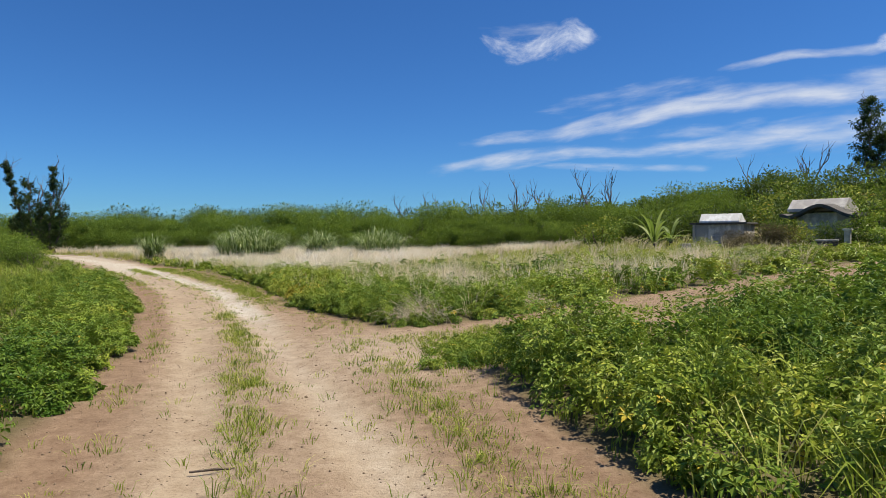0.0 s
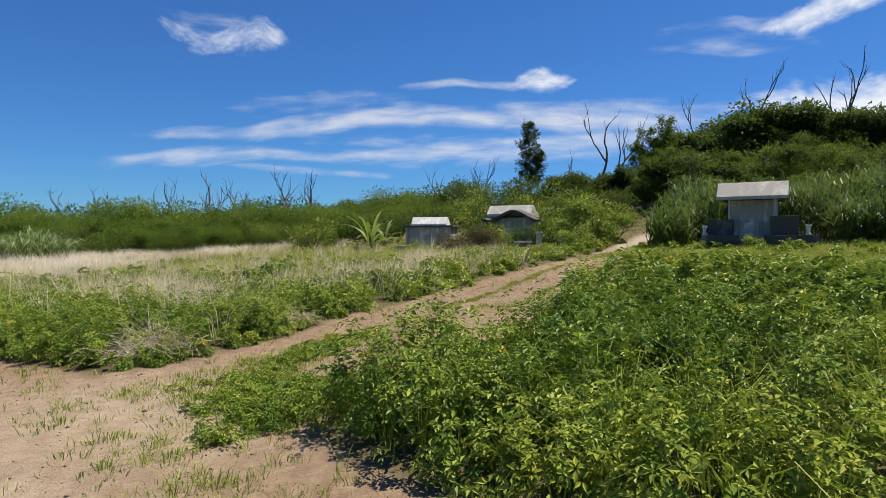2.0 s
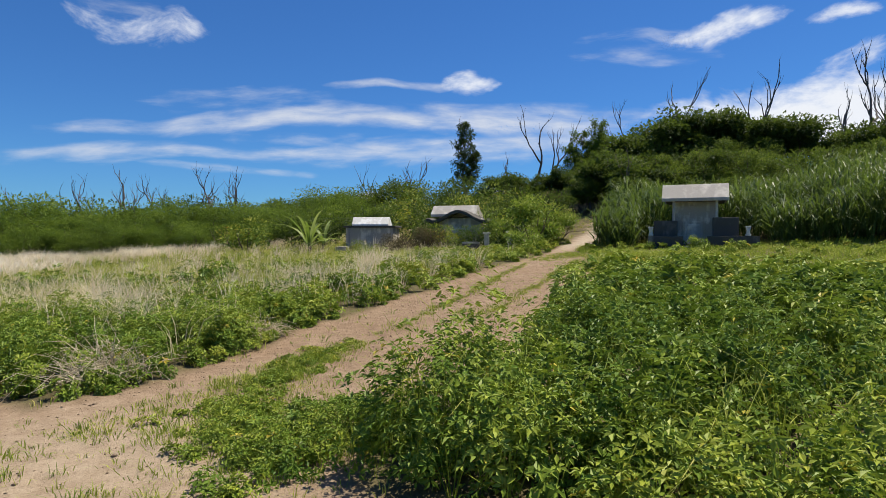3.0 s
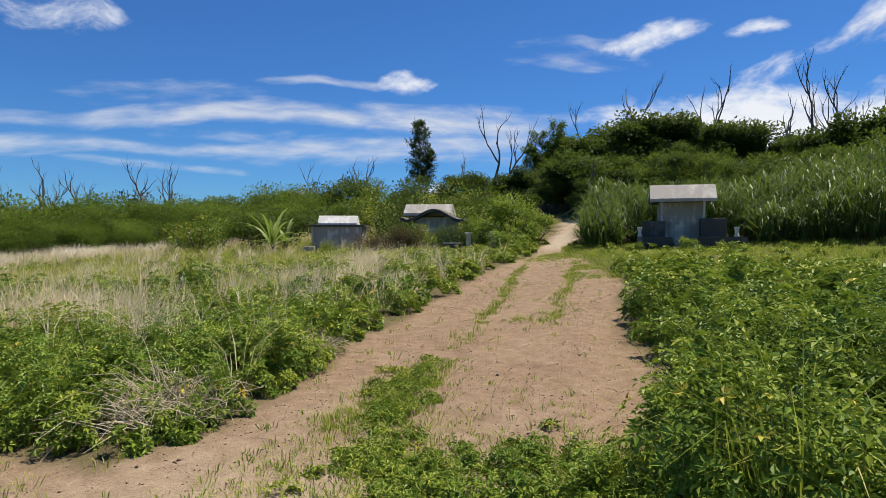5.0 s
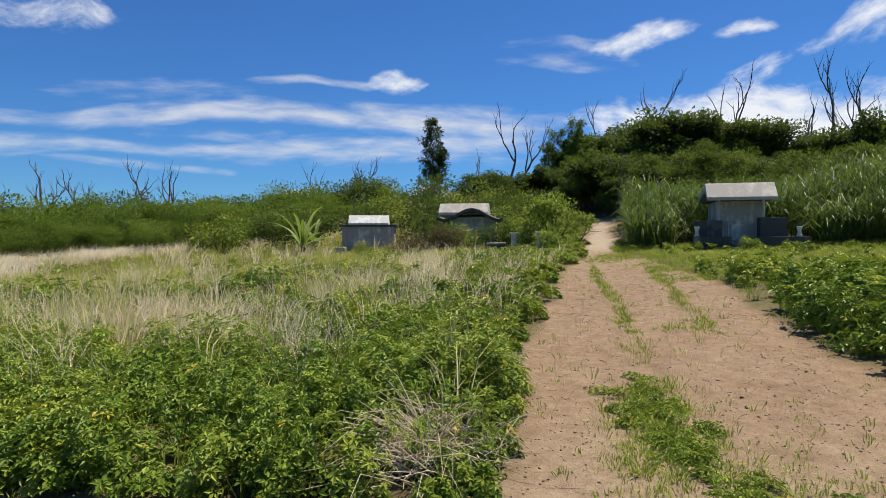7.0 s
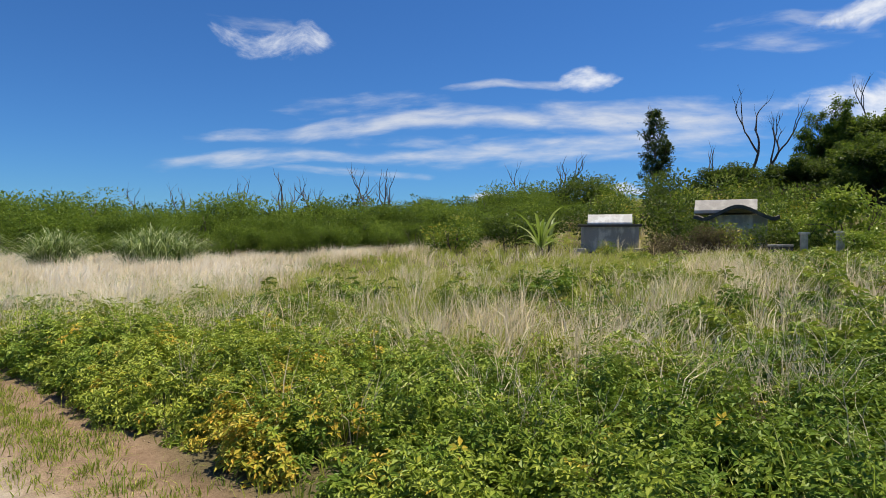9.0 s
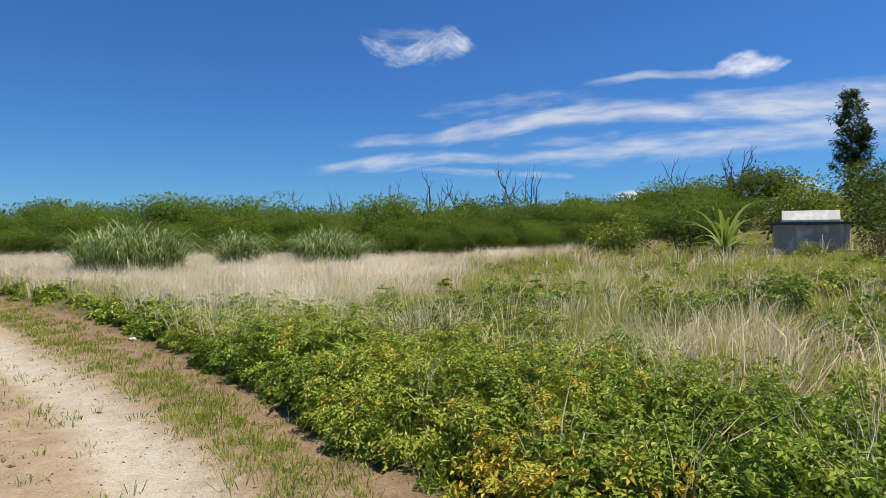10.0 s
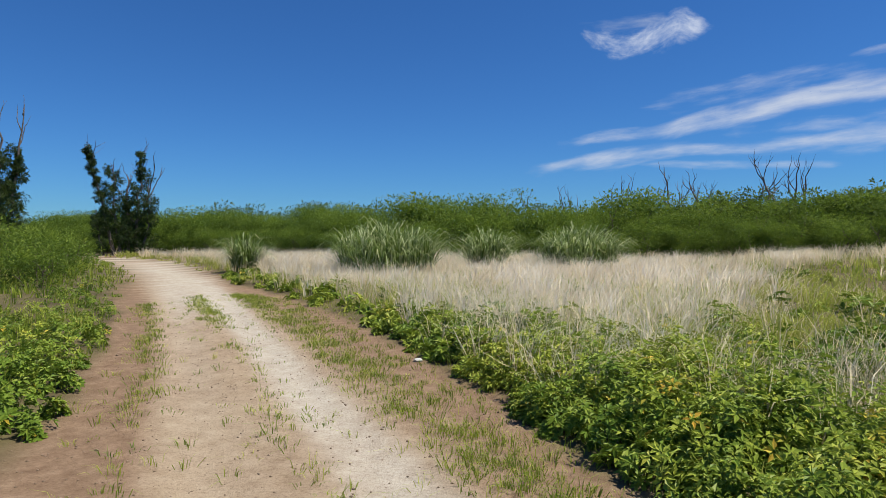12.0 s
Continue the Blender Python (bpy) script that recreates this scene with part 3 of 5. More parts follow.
def straw_share(p):
    """Dry pale grass: how much of it, and how white."""
    x, y = p["x"], p["y"]
    share, field, left = weeds_share(p)
    far = step(19, 24, y - 0.25 * x)
    patch = step(0.48, 0.56, fbm(x, y, 1.8, 71))
    centre = sum(bump_at(x, y, cx, cy, r_) for cx, cy, r_ in ((-2.6, 15.6, 0.6), (-1.5, 17.2, 0.8), (-1.4, 15.8, 0.6), (-0.7, 15.6, 0.5), (1.1, 16.6, 0.8), (4.2, 21.0, 1.2), (-0.3, 14.1, 0.55), (0.5, 13.8, 0.6), (-1.1, 12.9, 0.45), (1.3, 14.1, 0.6), (3.8, 18.7, 1.2), (3.3, 25.0, 1.2), (8.3, 20.0, 1.5), (6.5, 16.0, 2.0), (2.8, 14.8, 0.8), (-5.6, 19.3, 0.8), (-3.9, 17.9, 0.5), (-1.8, 18.9, 0.6), (-5.9, 23.0, 1.1)))
    front = np.interp(x, (-30, -20, -12, -9, -7, -4.5, -3.3, 0, 3, 11), (52, 42, 29, 25, 23.3, 21.8, 23.2, 29.7, 37.5, 44))
    white = step(-3.2, 1.2, y - front + 4.5 * (fbm(x, y, 2.4, 77) - 0.5)) * (1 - bump_at(x, y, 0.8, 33.8, 1.3)) * (0.35 + 0.65 * step(0.34, 0.46, fbm(x, y, 3.0, 79) + 0.2 * step(2, -4, x)))
    white = np.maximum(white, np.minimum(0.8, bump_at(x, y, -5.4, 18.6, 0.35) + 0.8 * bump_at(x, y, -5.2, 20.4, 0.6)))
    white = white * (0.45 + 0.55 * step(0.38, 0.58, vnoise(x, y, 0.8, 85)))
    white = np.maximum(white, 0.7 * loose_straw(p) * step(0.42, 0.60, vnoise(x, y, 0.9, 83)))
    dry = field * np.clip(0.12 * patch * (1 - 0.85 * share) + 0.44 * np.minimum(centre, 1) * (0.1 + 0.9 * patch) * (1 - 0.45 * share) + 0.95 * white, 0, 1)
    return dry, np.clip(white + 0.2 * np.minimum(centre, 1) * patch, 0, 1) * field, field, left


def build_grass():
    # dry straw
    groups, tints = [], []
    for box_, dens, each, wide in (((-14, 14, 10, 26), 20, 14, 0.0085), ((-40, 26, 26, 50), 12, 13, 0.018)):
        x, y = scatter(*box_, dens)
        p = plan(x, y)
        dry, white, field, left = straw_share(p)
        ok = (rng.random(len(x)) < dry) & (p["edge"] > 0.25 + 0.6 * white * rng.random(len(x)))
        x, y, white = x[ok], y[ok], white[ok]
        tall = rng.uniform(0.5, 0.95, len(x)) * (0.8 + 0.4 * vnoise(x, y, 1.5, 81))
        k, bx, by, lean = tufts(x, y, each, 0.07, 0.36, (0.10, -0.05))
        groups.append(blades(np.stack([bx, by, relief(bx, by)], 1), lean, tall[k] * rng.uniform(0.6, 1.1, len(k)), np.full(len(k), wide) * rng.uniform(0.6, 1.4, len(k)), 0.35))
        tints.append(np.repeat(np.clip(0.42 + 0.5 * white[k] + 0.17 * rng.standard_normal(len(k)) + 0.1 * rng.standard_normal(len(x))[k], 0, 1), 5))
    V, F = joined(groups)
    tagged(raw("dry_grass", V, F, STRAW, dict(tint=np.concatenate(tints))), "pale dry straw-coloured grass standing in the field", "grass", kind="stuff")
    # green grass
    groups, tints = [], []
    for box_, dens, each, wide in (((-14, 22, -3, 28), 22, 9, 0.0100), ((-40, 30, 20, 52), 5, 9, 0.026)):
        x, y = scatter(*box_, dens)
        p = plan(x, y)
        share, field, left = weeds_share(p)
        dry, white, _, _ = straw_share(p)
        want = np.clip(1.0 - 0.55 * share - 0.35 * dry, 0.05, 1)
        ok = (rng.random(len(x)) < want) & (p["edge"] > 0.05 + 0.1 * rng.random(len(x)))
        x, y, edge, field, share = x[ok], y[ok], p["edge"][ok], field[ok], share[ok]
        tall = 0.26 + 0.34 * vnoise(x, y, 1.7, 91) + 0.25 * bump_at(x, y, 4.2, 1.5, 2.2) - 0.24 * step(10, 13, x) * (1 - field) - 0.04 * field
        tall = tall * (1 - 0.35 * share) * (0.4 + 0.6 * step(0.0, 0.8, edge)) * rng.uniform(0.7, 1.2, len(x))
        k, bx, by, lean = tufts(x, y, each, 0.05, 0.28)
        groups.append(blades(np.stack([bx, by, relief(bx, by)], 1), lean, tall[k] * rng.uniform(0.6, 1.2, len(k)), np.full(len(k), wide) * rng.uniform(0.6, 1.4, len(k))))
        t = 0.38 + 0.4 * (fbm(x, y, 2.2, 95) - 0.5) + 0.1 * rng.standard_normal(len(x)) + 0.22 * step(9, 14, x) + 0.28 * field + 0.12 * field * step(16, 22, y)
        tints.append(np.repeat(np.clip(t[k] + 0.15 * rng.standard_normal(len(k)), 0, 1), 5))
    V, F = joined(groups)
    tagged(raw("green_grass", V, F, GRASS, dict(tint=np.concatenate(tints))), "green grass blades among the weeds and on the field", "grass", kind="stuff")
    # long arching grass in the near corner of the wedge and along the verge
    x, y = scatter(0.5, 9, -2, 8, 15)
    p = plan(x, y)
    ok = (rng.random(len(x)) < 0.95 * bump_at(x, y, 3.6, 2.4, 1.4) + 0.05) & (p["edge"] > 0.2) & (p["es"] > 0.2)
    x, y = x[ok], y[ok]
    k, bx, by, lean = tufts(x, y, 12, 0.05, 0.42)
    tall = 0.55 + 0.35 * rng.random(len(x))
    V, F = arching_blades(np.stack([bx, by, relief(bx, by)], 1), lean, tall[k] * rng.uniform(0.6, 1.15, len(k)), rng.uniform(0.004, 0.009, len(k)))
    t = np.clip(0.5 + 0.15 * rng.standard_normal(len(x)), 0, 1)
    tagged(raw("long_grass", V, F, GRASS, dict(tint=np.repeat(np.clip(t[k] + 0.12 * rng.standard_normal(len(k)), 0, 1), 7))), "long arching green grass beside the road", "grass", kind="stuff")
    # short yellow-green grass before the tomb
    x, y = scatter(9, 24, 4, 22, 34)
    p = plan(x, y)
    ok = (p["es"] > 0.0) & (p["ds"] > 0) & (rng.random(len(x)) < step(9.5, 12, x)) & ((x - 19.45) * 0.87 + (y - 15.2) * 0.5 < 1.2)
    x, y = x[ok], y[ok]
    k, bx, by, lean = tufts(x, y, 9, 0.05, 0.45)
    tall = (0.10 + 0.16 * fbm(x, y, 1.4, 131)) * rng.uniform(0.7, 1.2, len(x))
    V, F = blades(np.stack([bx, by, relief(bx, by)], 1), lean, tall[k] * rng.uniform(0.6, 1.2, len(k)), np.full(len(k), 0.013))
    t = np.clip(0.5 + 0.5 * (fbm(x, y, 1.8, 133) - 0.5) + 0.1 * rng.standard_normal(len(x)), 0, 1)
    tagged(raw("short_grass", V, F, GRASS, dict(tint=np.repeat(t[k], 5))), "short yellow-green grass in front of the tomb", "grass", kind="stuff")
    # short tufts on the roads
    x, y = scatter(-14, 17, 1.5, 27, 210)
    p = plan(x, y)
    dm, ds, a_ = p["dm"], p["ds"], p["as_"]
    patch = step(0.38, 0.54, fbm(x, y, 0.6, 101))
    am = p["am"]
    main = 1.5 * np.exp(-((dm + 0.28) / 0.18) ** 2) * (0.12 + 0.88 * step(30, 26, am) + 0.5 * step(40, 43, am) * step(48, 45, am)) + 0.8 * np.exp(-((dm - 1.25) / 0.3) ** 2) * step(30, 26, am) * (1 - 0.6 * step(22, 23.5, am)) + 1.5 * np.exp(-((dm - 0.82) / 0.24) ** 2) * step(28, 32, am) + 0.5 * np.exp(-((dm - 1.35) / 0.25) ** 2) * step(28, 32, am) + (0.12 + 0.5 * step(34, 38, am)) * np.exp(-((dm + 1.33) / 0.16) ** 2)
    mid = -0.45 + 0.35 * step(3, 6.5, a_) - 0.40 * step(8.5, 14, a_)
    side = np.exp(-((ds - mid) / (0.21 - 0.125 * step(4.5, 6, a_))) ** 2) * (1.8 - 1.2 * step(4.6, 5.2, a_) * step(7.2, 6.6, a_)) * step(17, 15, a_) + 1.1 * np.exp(-((ds - 0.95) / 0.11) ** 2) * step(6.6, 7.2, a_) * step(15, 14, a_)
    side = side + 0.9 * np.exp(-((a_ - 7.4) / 0.2) ** 2) * step(0.0, 0.3, ds) * step(1.1, 0.9, ds) + 0.7 * step(12.4, 13.4, a_) * step(0.7, 1.0, ds) * step(17.5, 16, a_)
    side = side + sum(bump_at(x, y, cx, cy, r_) for cx, cy, r_ in ((16.2, 17.6, 0.5), (15.0, 17.4, 0.5), (13.6, 17.2, 0.4), (12.6, 14.2, 0.5), (14.0, 15.2, 0.6)))
    want = main * step(0.3, -0.2, p["em"]) * (0.3 + 0.7 * patch) + side * step(0.3, -0.2, p["es"]) * step(-0.9, 0.0, p["em"]) * (0.35 + 0.65 * patch)
    want = want + 1.2 * bump_at(x, y, 0.9, 7.2, 0.5) + 0.02
    for cx, cy in ((0.0, 7.8), (0.6, 8.3), (1.2, 8.9), (0.3, 6.9), (1.7, 9.4)):
        want = want + 0.8 * bump_at(x, y, cx, cy, 0.27)
    ok = (rng.random(len(x)) < want) & (p["edge"] < 0.25)
    x, y = x[ok], y[ok]
    k, bx, by, lean = tufts(x, y, 10, 0.035, 0.6)
    tall = rng.uniform(0.03, 0.10, len(x)) * (1 + 0.5 * (rng.random(len(x)) < 0.15))
    V, F = blades(np.stack([bx, by, ground_z(bx, by) - 0.005], 1), lean, tall[k] * rng.uniform(0.6, 1.2, len(k)), np.full(len(k), 0.006))
    t = np.clip(0.24 + 0.2 * rng.standard_normal(len(x)) + 0.45 * (rng.random(len(x)) < 0.12), 0, 1)
    tagged(raw("road_grass_tufts", V, F, GRASS, dict(tint=np.repeat(t[k], 5))), "short grass tufts growing between the wheel tracks", "grass", kind="stuff")


build_weeds()
build_grass()


# ---- wood: branching tubes ----
def tube(path, radii, sides=6):
    path = np.asarray(path, float)
    n = len(path)
    V = []
    for i in range(n):
        d = unit((path[min(i + 1, n - 1)] - path[max(i - 1, 0)])[None])[0]
        a = np.cross(d, (0.3, 0.9, 0.1) if abs(d[1]) < 0.9 else (1, 0, 0))
        a /= np.linalg.norm(a)
        b = np.cross(d, a)
        t = np.linspace(0, 2 * np.pi, sides, endpoint=False)[:, None]
        V.append(path[i] + radii[i] * (np.cos(t) * a + np.sin(t) * b))
    V = np.concatenate(V)
    i = np.arange(n - 1)[:, None] * sides
    j = np.arange(sides)[None]
    k = (j + 1) % sides
    q = np.stack([i + j, i + k, i + k + sides, i + j + sides], -1).reshape(-1, 4)
    return V, np.concatenate([q[:, [0, 1, 2]], q[:, [0, 2, 3]]])


def branching(r, start, direction, length, radius, depth, spread, rise, kids=(2, 3), groups=None, tips=None):
    """A limb that wanders, tapers and forks; gathers tubes and the ends of its twigs."""
    n = 5
    path, d = [np.array(start, float)], np.array(direction, float)
    for _ in range(n):
        d = d + r.normal(0, 0.16, 3) + [0, 0, rise * 0.12]
        d /= np.linalg.norm(d)
        path.append(path[-1] + d * length / n)
    end = radius * (0.55 if depth else 0.25)
    groups.append(tube(path, np.linspace(radius, end, n + 1), 6 if radius > 0.03 else 4))
    tips.append((path[-1], d, depth))
    if depth:
        for k in range(r.integers(kids[0], kids[1] + 1)):
            at = path[r.integers(2, n + 1)] if k else path[-1]
            nd = d + r.normal(0, spread, 3)
            nd[2] = abs(nd[2]) * 0.5 + 0.35 * rise + nd[2] * 0.3
            nd /= np.linalg.norm(nd)
            branching(r, at, nd, length * r.uniform(0.55, 0.8), end, depth - 1, spread, rise, kids, groups, tips)


def dead_tree(seed, height, label, spread_=0.42):
    r = np.random.default_rng(seed)
    groups, tips = [], []
    branching(r, (0, 0, -0.15), (r.normal(0, 0.12), r.normal(0, 0.12), 1), height * 0.42, height * 0.019, 3, spread_, 1.0, (2, 3), groups, tips)
    V, F = joined(groups)
    return tagged(raw("dead_tree", V, F, DEADWOOD, smooth=True), label, "tree", "dead trees on the skyline")


def foliage(r, centres, radius, count, L, W, mat_name, mat, flat=0.75, droop=0.1):
    """Leaves thrown in uneven clumps round the given centres, facing outward and up."""
    centres = np.asarray(centres)
    k = r.integers(0, len(centres), count)
    q = unit(r.normal(size=(count, 3))) * (r.random(count)[:, None] ** 0.45) * radius[k][:, None] * [1, 1, flat]
    P = centres[k] + q
    D = unit(q + r.normal(0, 0.35, (count, 3)) * radius[k][:, None])
    up = unit(q * 0.6 + [0, 0, 0.5] + r.normal(0, 0.25, (count, 3)))
    ll = L * r.uniform(0.6, 1.3, count)
    V, F = leaflets(P, D, up, ll, ll * W, 0.2, droop)
    # clump tops tinted lighter, undersides darker: top light put into the leaf colour
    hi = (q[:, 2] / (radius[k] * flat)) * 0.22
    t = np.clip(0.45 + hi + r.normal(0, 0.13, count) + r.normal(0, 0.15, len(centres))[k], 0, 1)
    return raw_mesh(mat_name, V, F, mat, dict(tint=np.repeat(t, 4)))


def shrub(seed, wide, tall, count, L, W, mat, name, label, group, base=0.25, flat=0.75, kids=9, lump=(0.20, 0.34), reach=0.36):
    """A bush: several stems and a crown of many leaves in clumps."""
    r = np.random.default_rng(seed)
    root = tagged(new(name), label, "shrub" if tall < 5 else "tree", group)
    groups, tips = [], []
    for k in range(4):
        a = r.uniform(0, 6.28)
        branching(r, (0.15 * math.cos(a), 0.15 * math.sin(a), -0.1), (0.5 * math.cos(a), 0.5 * math.sin(a), 1), tall * 0.45, 0.012 * tall + 0.008, 1, 0.4, 0.7, (2, 3), groups, tips)
    V, F = joined(groups)
    child("trunk", raw_mesh("trunk", V, F, BARK, smooth=True), root, "thin brown forking trunk")
    c = []
    for k in range(kids):
        a, u = r.uniform(0, 6.28), math.sqrt(r.random())
        c.append((math.cos(a) * u * wide * reach, math.sin(a) * u * wide * reach, tall * (base + (0.62 - base) * r.random() + 0.14 * (1 - u))))
    rad = r.uniform(*lump, kids) * min(wide, tall * 1.2)
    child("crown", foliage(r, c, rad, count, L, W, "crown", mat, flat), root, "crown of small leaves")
    return root


def put(ob, x, y, spin=0.0, size=1.0, sink=0.0, first=None):
    """Stands a thing on the ground, or a copy of it."""
    z = float(relief(x, y)) - sink
    m = pose(x, y, z, 0, 0, spin)
    if first is None:
        made = copy_thing(ob, m)
    else:
        made = ob
        made.matrix_basis = m
    made.scale = (size, size, size * random.uniform(0.92, 1.08))
    return made


def spread(kinds, places):
    """Stands things of several kinds at the places: the first of each is the thing itself, the others are copies."""
    used = set()
    for i, (x, y, s) in enumerate(places):
        k = i % len(kinds)
        put(kinds[k], x, y, random.uniform(0, 360), s, 0.05, None if k in used else True)
        used.add(k)


# ---- hedge of feathery shrubs behind the field ----
HEDGE = [(-58, 62), (-36, 56), (-24, 51), (-14, 46), (-4, 45.5), (6, 45), (14, 42), (22, 43)]
hedge_line = curve_points(HEDGE, 10)
feathery = [shrub(200 + k, 3.6, 3.0, 6500, 0.12, 0.42, FEATHER, "hedge_shrub", "rounded feathery light green shrub in the hedge behind the field", "hedge shrubs", 0.10, 0.62, 26, (0.16, 0.27), 0.40) for k in range(4)]
places = []
for row, (off, s) in enumerate(((0.0, 0.80), (2.4, 1.16), (5.4, 1.46))):
    q = hedge_line + [0.15 * off, off]
    d = np.concatenate([[0], np.cumsum(np.hypot(*np.diff(q, axis=0).T))])
    for a in np.arange(0.3, d[-1], 2.3 + 0.35 * row):
        places.append((np.interp(a, d, q[:, 0]) + random.uniform(-0.6, 0.6), np.interp(a, d, q[:, 1]) + random.uniform(-0.5, 0.5), s * random.uniform(1.02, 1.25) * float(1 - 0.10 * step(-2, 9, np.interp(a, d, q[:, 0])))))
spread(feathery, places)
# darker shrubs behind the paler ones, towards the tombs
darker = [shrub(215 + k, 4.2, 3.4, 5200, 0.17, 0.48, SLOPELEAF, "dark_hedge_shrub", "dark green leafy shrub behind the pale hedge", "dark hedge shrubs", 0.10, 0.7, 22, (0.14, 0.25), 0.42) for k in range(2)]
spread(darker, [(3 + 2.2 * i + random.uniform(-0.6, 0.6), 50.5 - 0.1 * i + random.uniform(-0.8, 0.8), random.uniform(1.25, 1.4)) for i in range(13)])
# far woodland behind the hedge
far_tree = [shrub(245 + k, 9.0, 8.5, 2200, 0.50, 0.45, FEATHER if k else DARKLEAF, "woodland_tree", "distant rounded green tree in the woodland edge", "woodland trees", 0.08, 0.8, 14) for k in range(3)]
spread(far_tree, [(-45 + 4.4 * i + random.uniform(-1.5, 1.5), 96 - 0.004 * (i * 4.4 - 45) ** 2 + random.uniform(-4, 4), random.uniform(0.7, 0.9)) for i in range(30)])
# low shrubs on the far bank of the main road
low = [shrub(230 + k, 3.0, 2.0, 1800, 0.15, 0.3, FEATHER, "roadside_shrub", "low feathery green shrub beside the main dirt road", "roadside shrubs", 0.12) for k in range(2)]
spread(low, [(-19.2, 27.2, 0.75), (-21.2, 29.4, 0.9), (-22.8, 31.8, 1.0), (-24.6, 33.4, 0.95), (-27, 36.6, 1.0), (-23.4, 28, 1.15), (-26, 31, 1.3), (-30, 35, 1.4), (-32, 40, 1.2), (-28.5, 39.2, 0.8), (-35, 43, 1.3), (-30, 31, 1.5)])

# ---- hill: dark broad-leaved trees and slope shrubs ----
dark = [shrub(260 + k, 6.4, 6.4, 6500, 0.27, 0.55, DARKLEAF, "hill_tree", "dense dark green broad-leaved tree on the hillside", "hill trees", 0.22, 0.62, 22, (0.13, 0.24), 0.44) for k in range(3)]
spread(dark, [(39.6, 33.7, 0.80), (40.4, 32.5, 1.02), (41.1, 31.1, 1.05), (41.9, 29.7, 1.05), (42.6, 28.3, 1.02), (43.2, 26.9, 0.87), (43.9, 25.4, 0.88), (44.4, 24.0, 0.87), (44.9, 22.6, 0.82), (45.5, 20.8, 0.57), (45.9, 19.1, 0.68), (46.3, 17.4, 0.77), (46.7, 15.7, 0.96), (47.2, 13.6, 1.11), (47.4, 11.2, 1.23), (47.5, 8.4, 1.23),
              (28.3, 38.1, 0.3), (29.2, 37.3, 0.45), (29.9, 36.4, 0.52), (30.8, 35.5, 0.48), (31.7, 34.4, 0.42), (32.4, 33.5, 0.5), (33.3, 32.3, 0.55), (31.6, 28.4, 0.7), (32.5, 26.3, 0.75), (30.6, 25.9, 0.5), (29.9, 29.3, 0.45), (34, 30, 0.75), (38.4, 34.4, 0.7), (37.0, 32.2, 0.72), (35.4, 31.4, 0.62), (39.2, 30.3, 0.95), (38.6, 32.0, 0.85)])
# trees behind the ridge
spread(dark, [(48 + random.uniform(-1, 4), 33 - 2.4 * k + random.uniform(-1, 1), random.uniform(0.55, 0.7)) for k in range(10)])
mid_tree = [shrub(270 + k, 5.0, 5.0, 6500, 0.20, 0.45, SLOPELEAF, "slope_tree", "mid-green bushy tree on the slope of the hill", "slope trees", 0.16, 0.8, 17, (0.12, 0.24), 0.46) for k in range(3)]
spread(mid_tree, [(34.2, 28.4, 0.78), (34.6, 26.4, 0.85), (35.2, 25.1, 0.93), (35.9, 23.8, 0.89), (36.4, 22.4, 0.84), (37.0, 21.1, 0.75), (37.4, 19.7, 0.65), (37.9, 18.3, 0.6), (38.3, 16.9, 0.66), (38.6, 15.4, 0.72), (38.9, 14.0, 0.8), (39.1, 12.5, 0.85), (39.3, 10.4, 0.8), (40.5, 25.5, 0.8), (41, 22.5, 0.75), (41.5, 19.5, 0.65), (42, 16.5, 0.7), (40, 28, 0.8),
                  (28.5, 22.9, 0.62), (29.1, 21.8, 0.66), (29.6, 20.7, 0.66), (30.1, 19.5, 0.62), (30.5, 18.4, 0.6), (30.9, 17.2, 0.58), (31.2, 16.1, 0.56), (31.6, 14.6, 0.61), (31.9, 13.1, 0.66), (32.2, 11.6, 0.68)])
slope = [shrub(280 + k, 2.6, 1.9, 1700, 0.14, 0.45, DARKLEAF if k else WEED, "slope_shrub", "leafy green shrub on the slope below the hill", "slope shrubs", 0.12) for k in range(3)]
spread(slope, [(19.6, 24.2, 1.1), (21.4, 25.6, 1.2), (23.4, 26.6, 1.15), (18.5, 25.6, 1.1), (20, 27.5, 1.3), (22, 29.5, 1.4), (24.6, 28.4, 1.3), (17, 28.5, 1.3), (19, 31, 1.4), (23, 32.5, 1.5), (26, 31, 1.4),
               (16.5, 33, 1.4), (20, 35, 1.5), (24, 36, 1.6), (12.5, 36, 1.3), (10, 38, 1.4), (15, 37, 1.5), (27, 29.5, 1.2), (26, 34, 1.5), (29, 34, 1.6), (27, 39, 1.7), (23, 41, 1.7)])
spread(slope, [(26, 27.2, 0.9), (34, 14, 1.7), (36, 17, 1.8), (38, 11, 1.8), (40, 8, 1.8), (36, 9, 1.7), (42, 12, 1.9), (43, 5, 1.9), (16.2, 23.9, 0.75), (15.2, 24.6, 0.85), (16.4, 22.9, 0.5), (14.6, 25.6, 0.8), (12.7, 28.5, 0.45)])
withered = [shrub(288 + k, 2.2, 1.5, 2600, 0.10, 0.35, BROWNLEAF, "withered_shrub", "brown half-withered shrub in front of the tombs", "withered shrubs", 0.12) for k in range(2)]
spread(withered, [(13.4, 25.0, 0.95), (14.2, 24.5, 0.85), (12.8, 26.2, 0.75)])
broad = [shrub(292 + k, 2.6, 2.4, 1500, 0.17, 0.5, BROADLEAF, "broad_leaved_shrub", "rounded bright green broad-leaved shrub beside the lane", "lane shrubs", 0.14, 0.75, 14, (0.14, 0.24), 0.36) for k in range(2)]
spread(broad, [(18.4, 22.5, 1.1), (17.2, 23.2, 0.8), (19.6, 22.2, 0.75)])
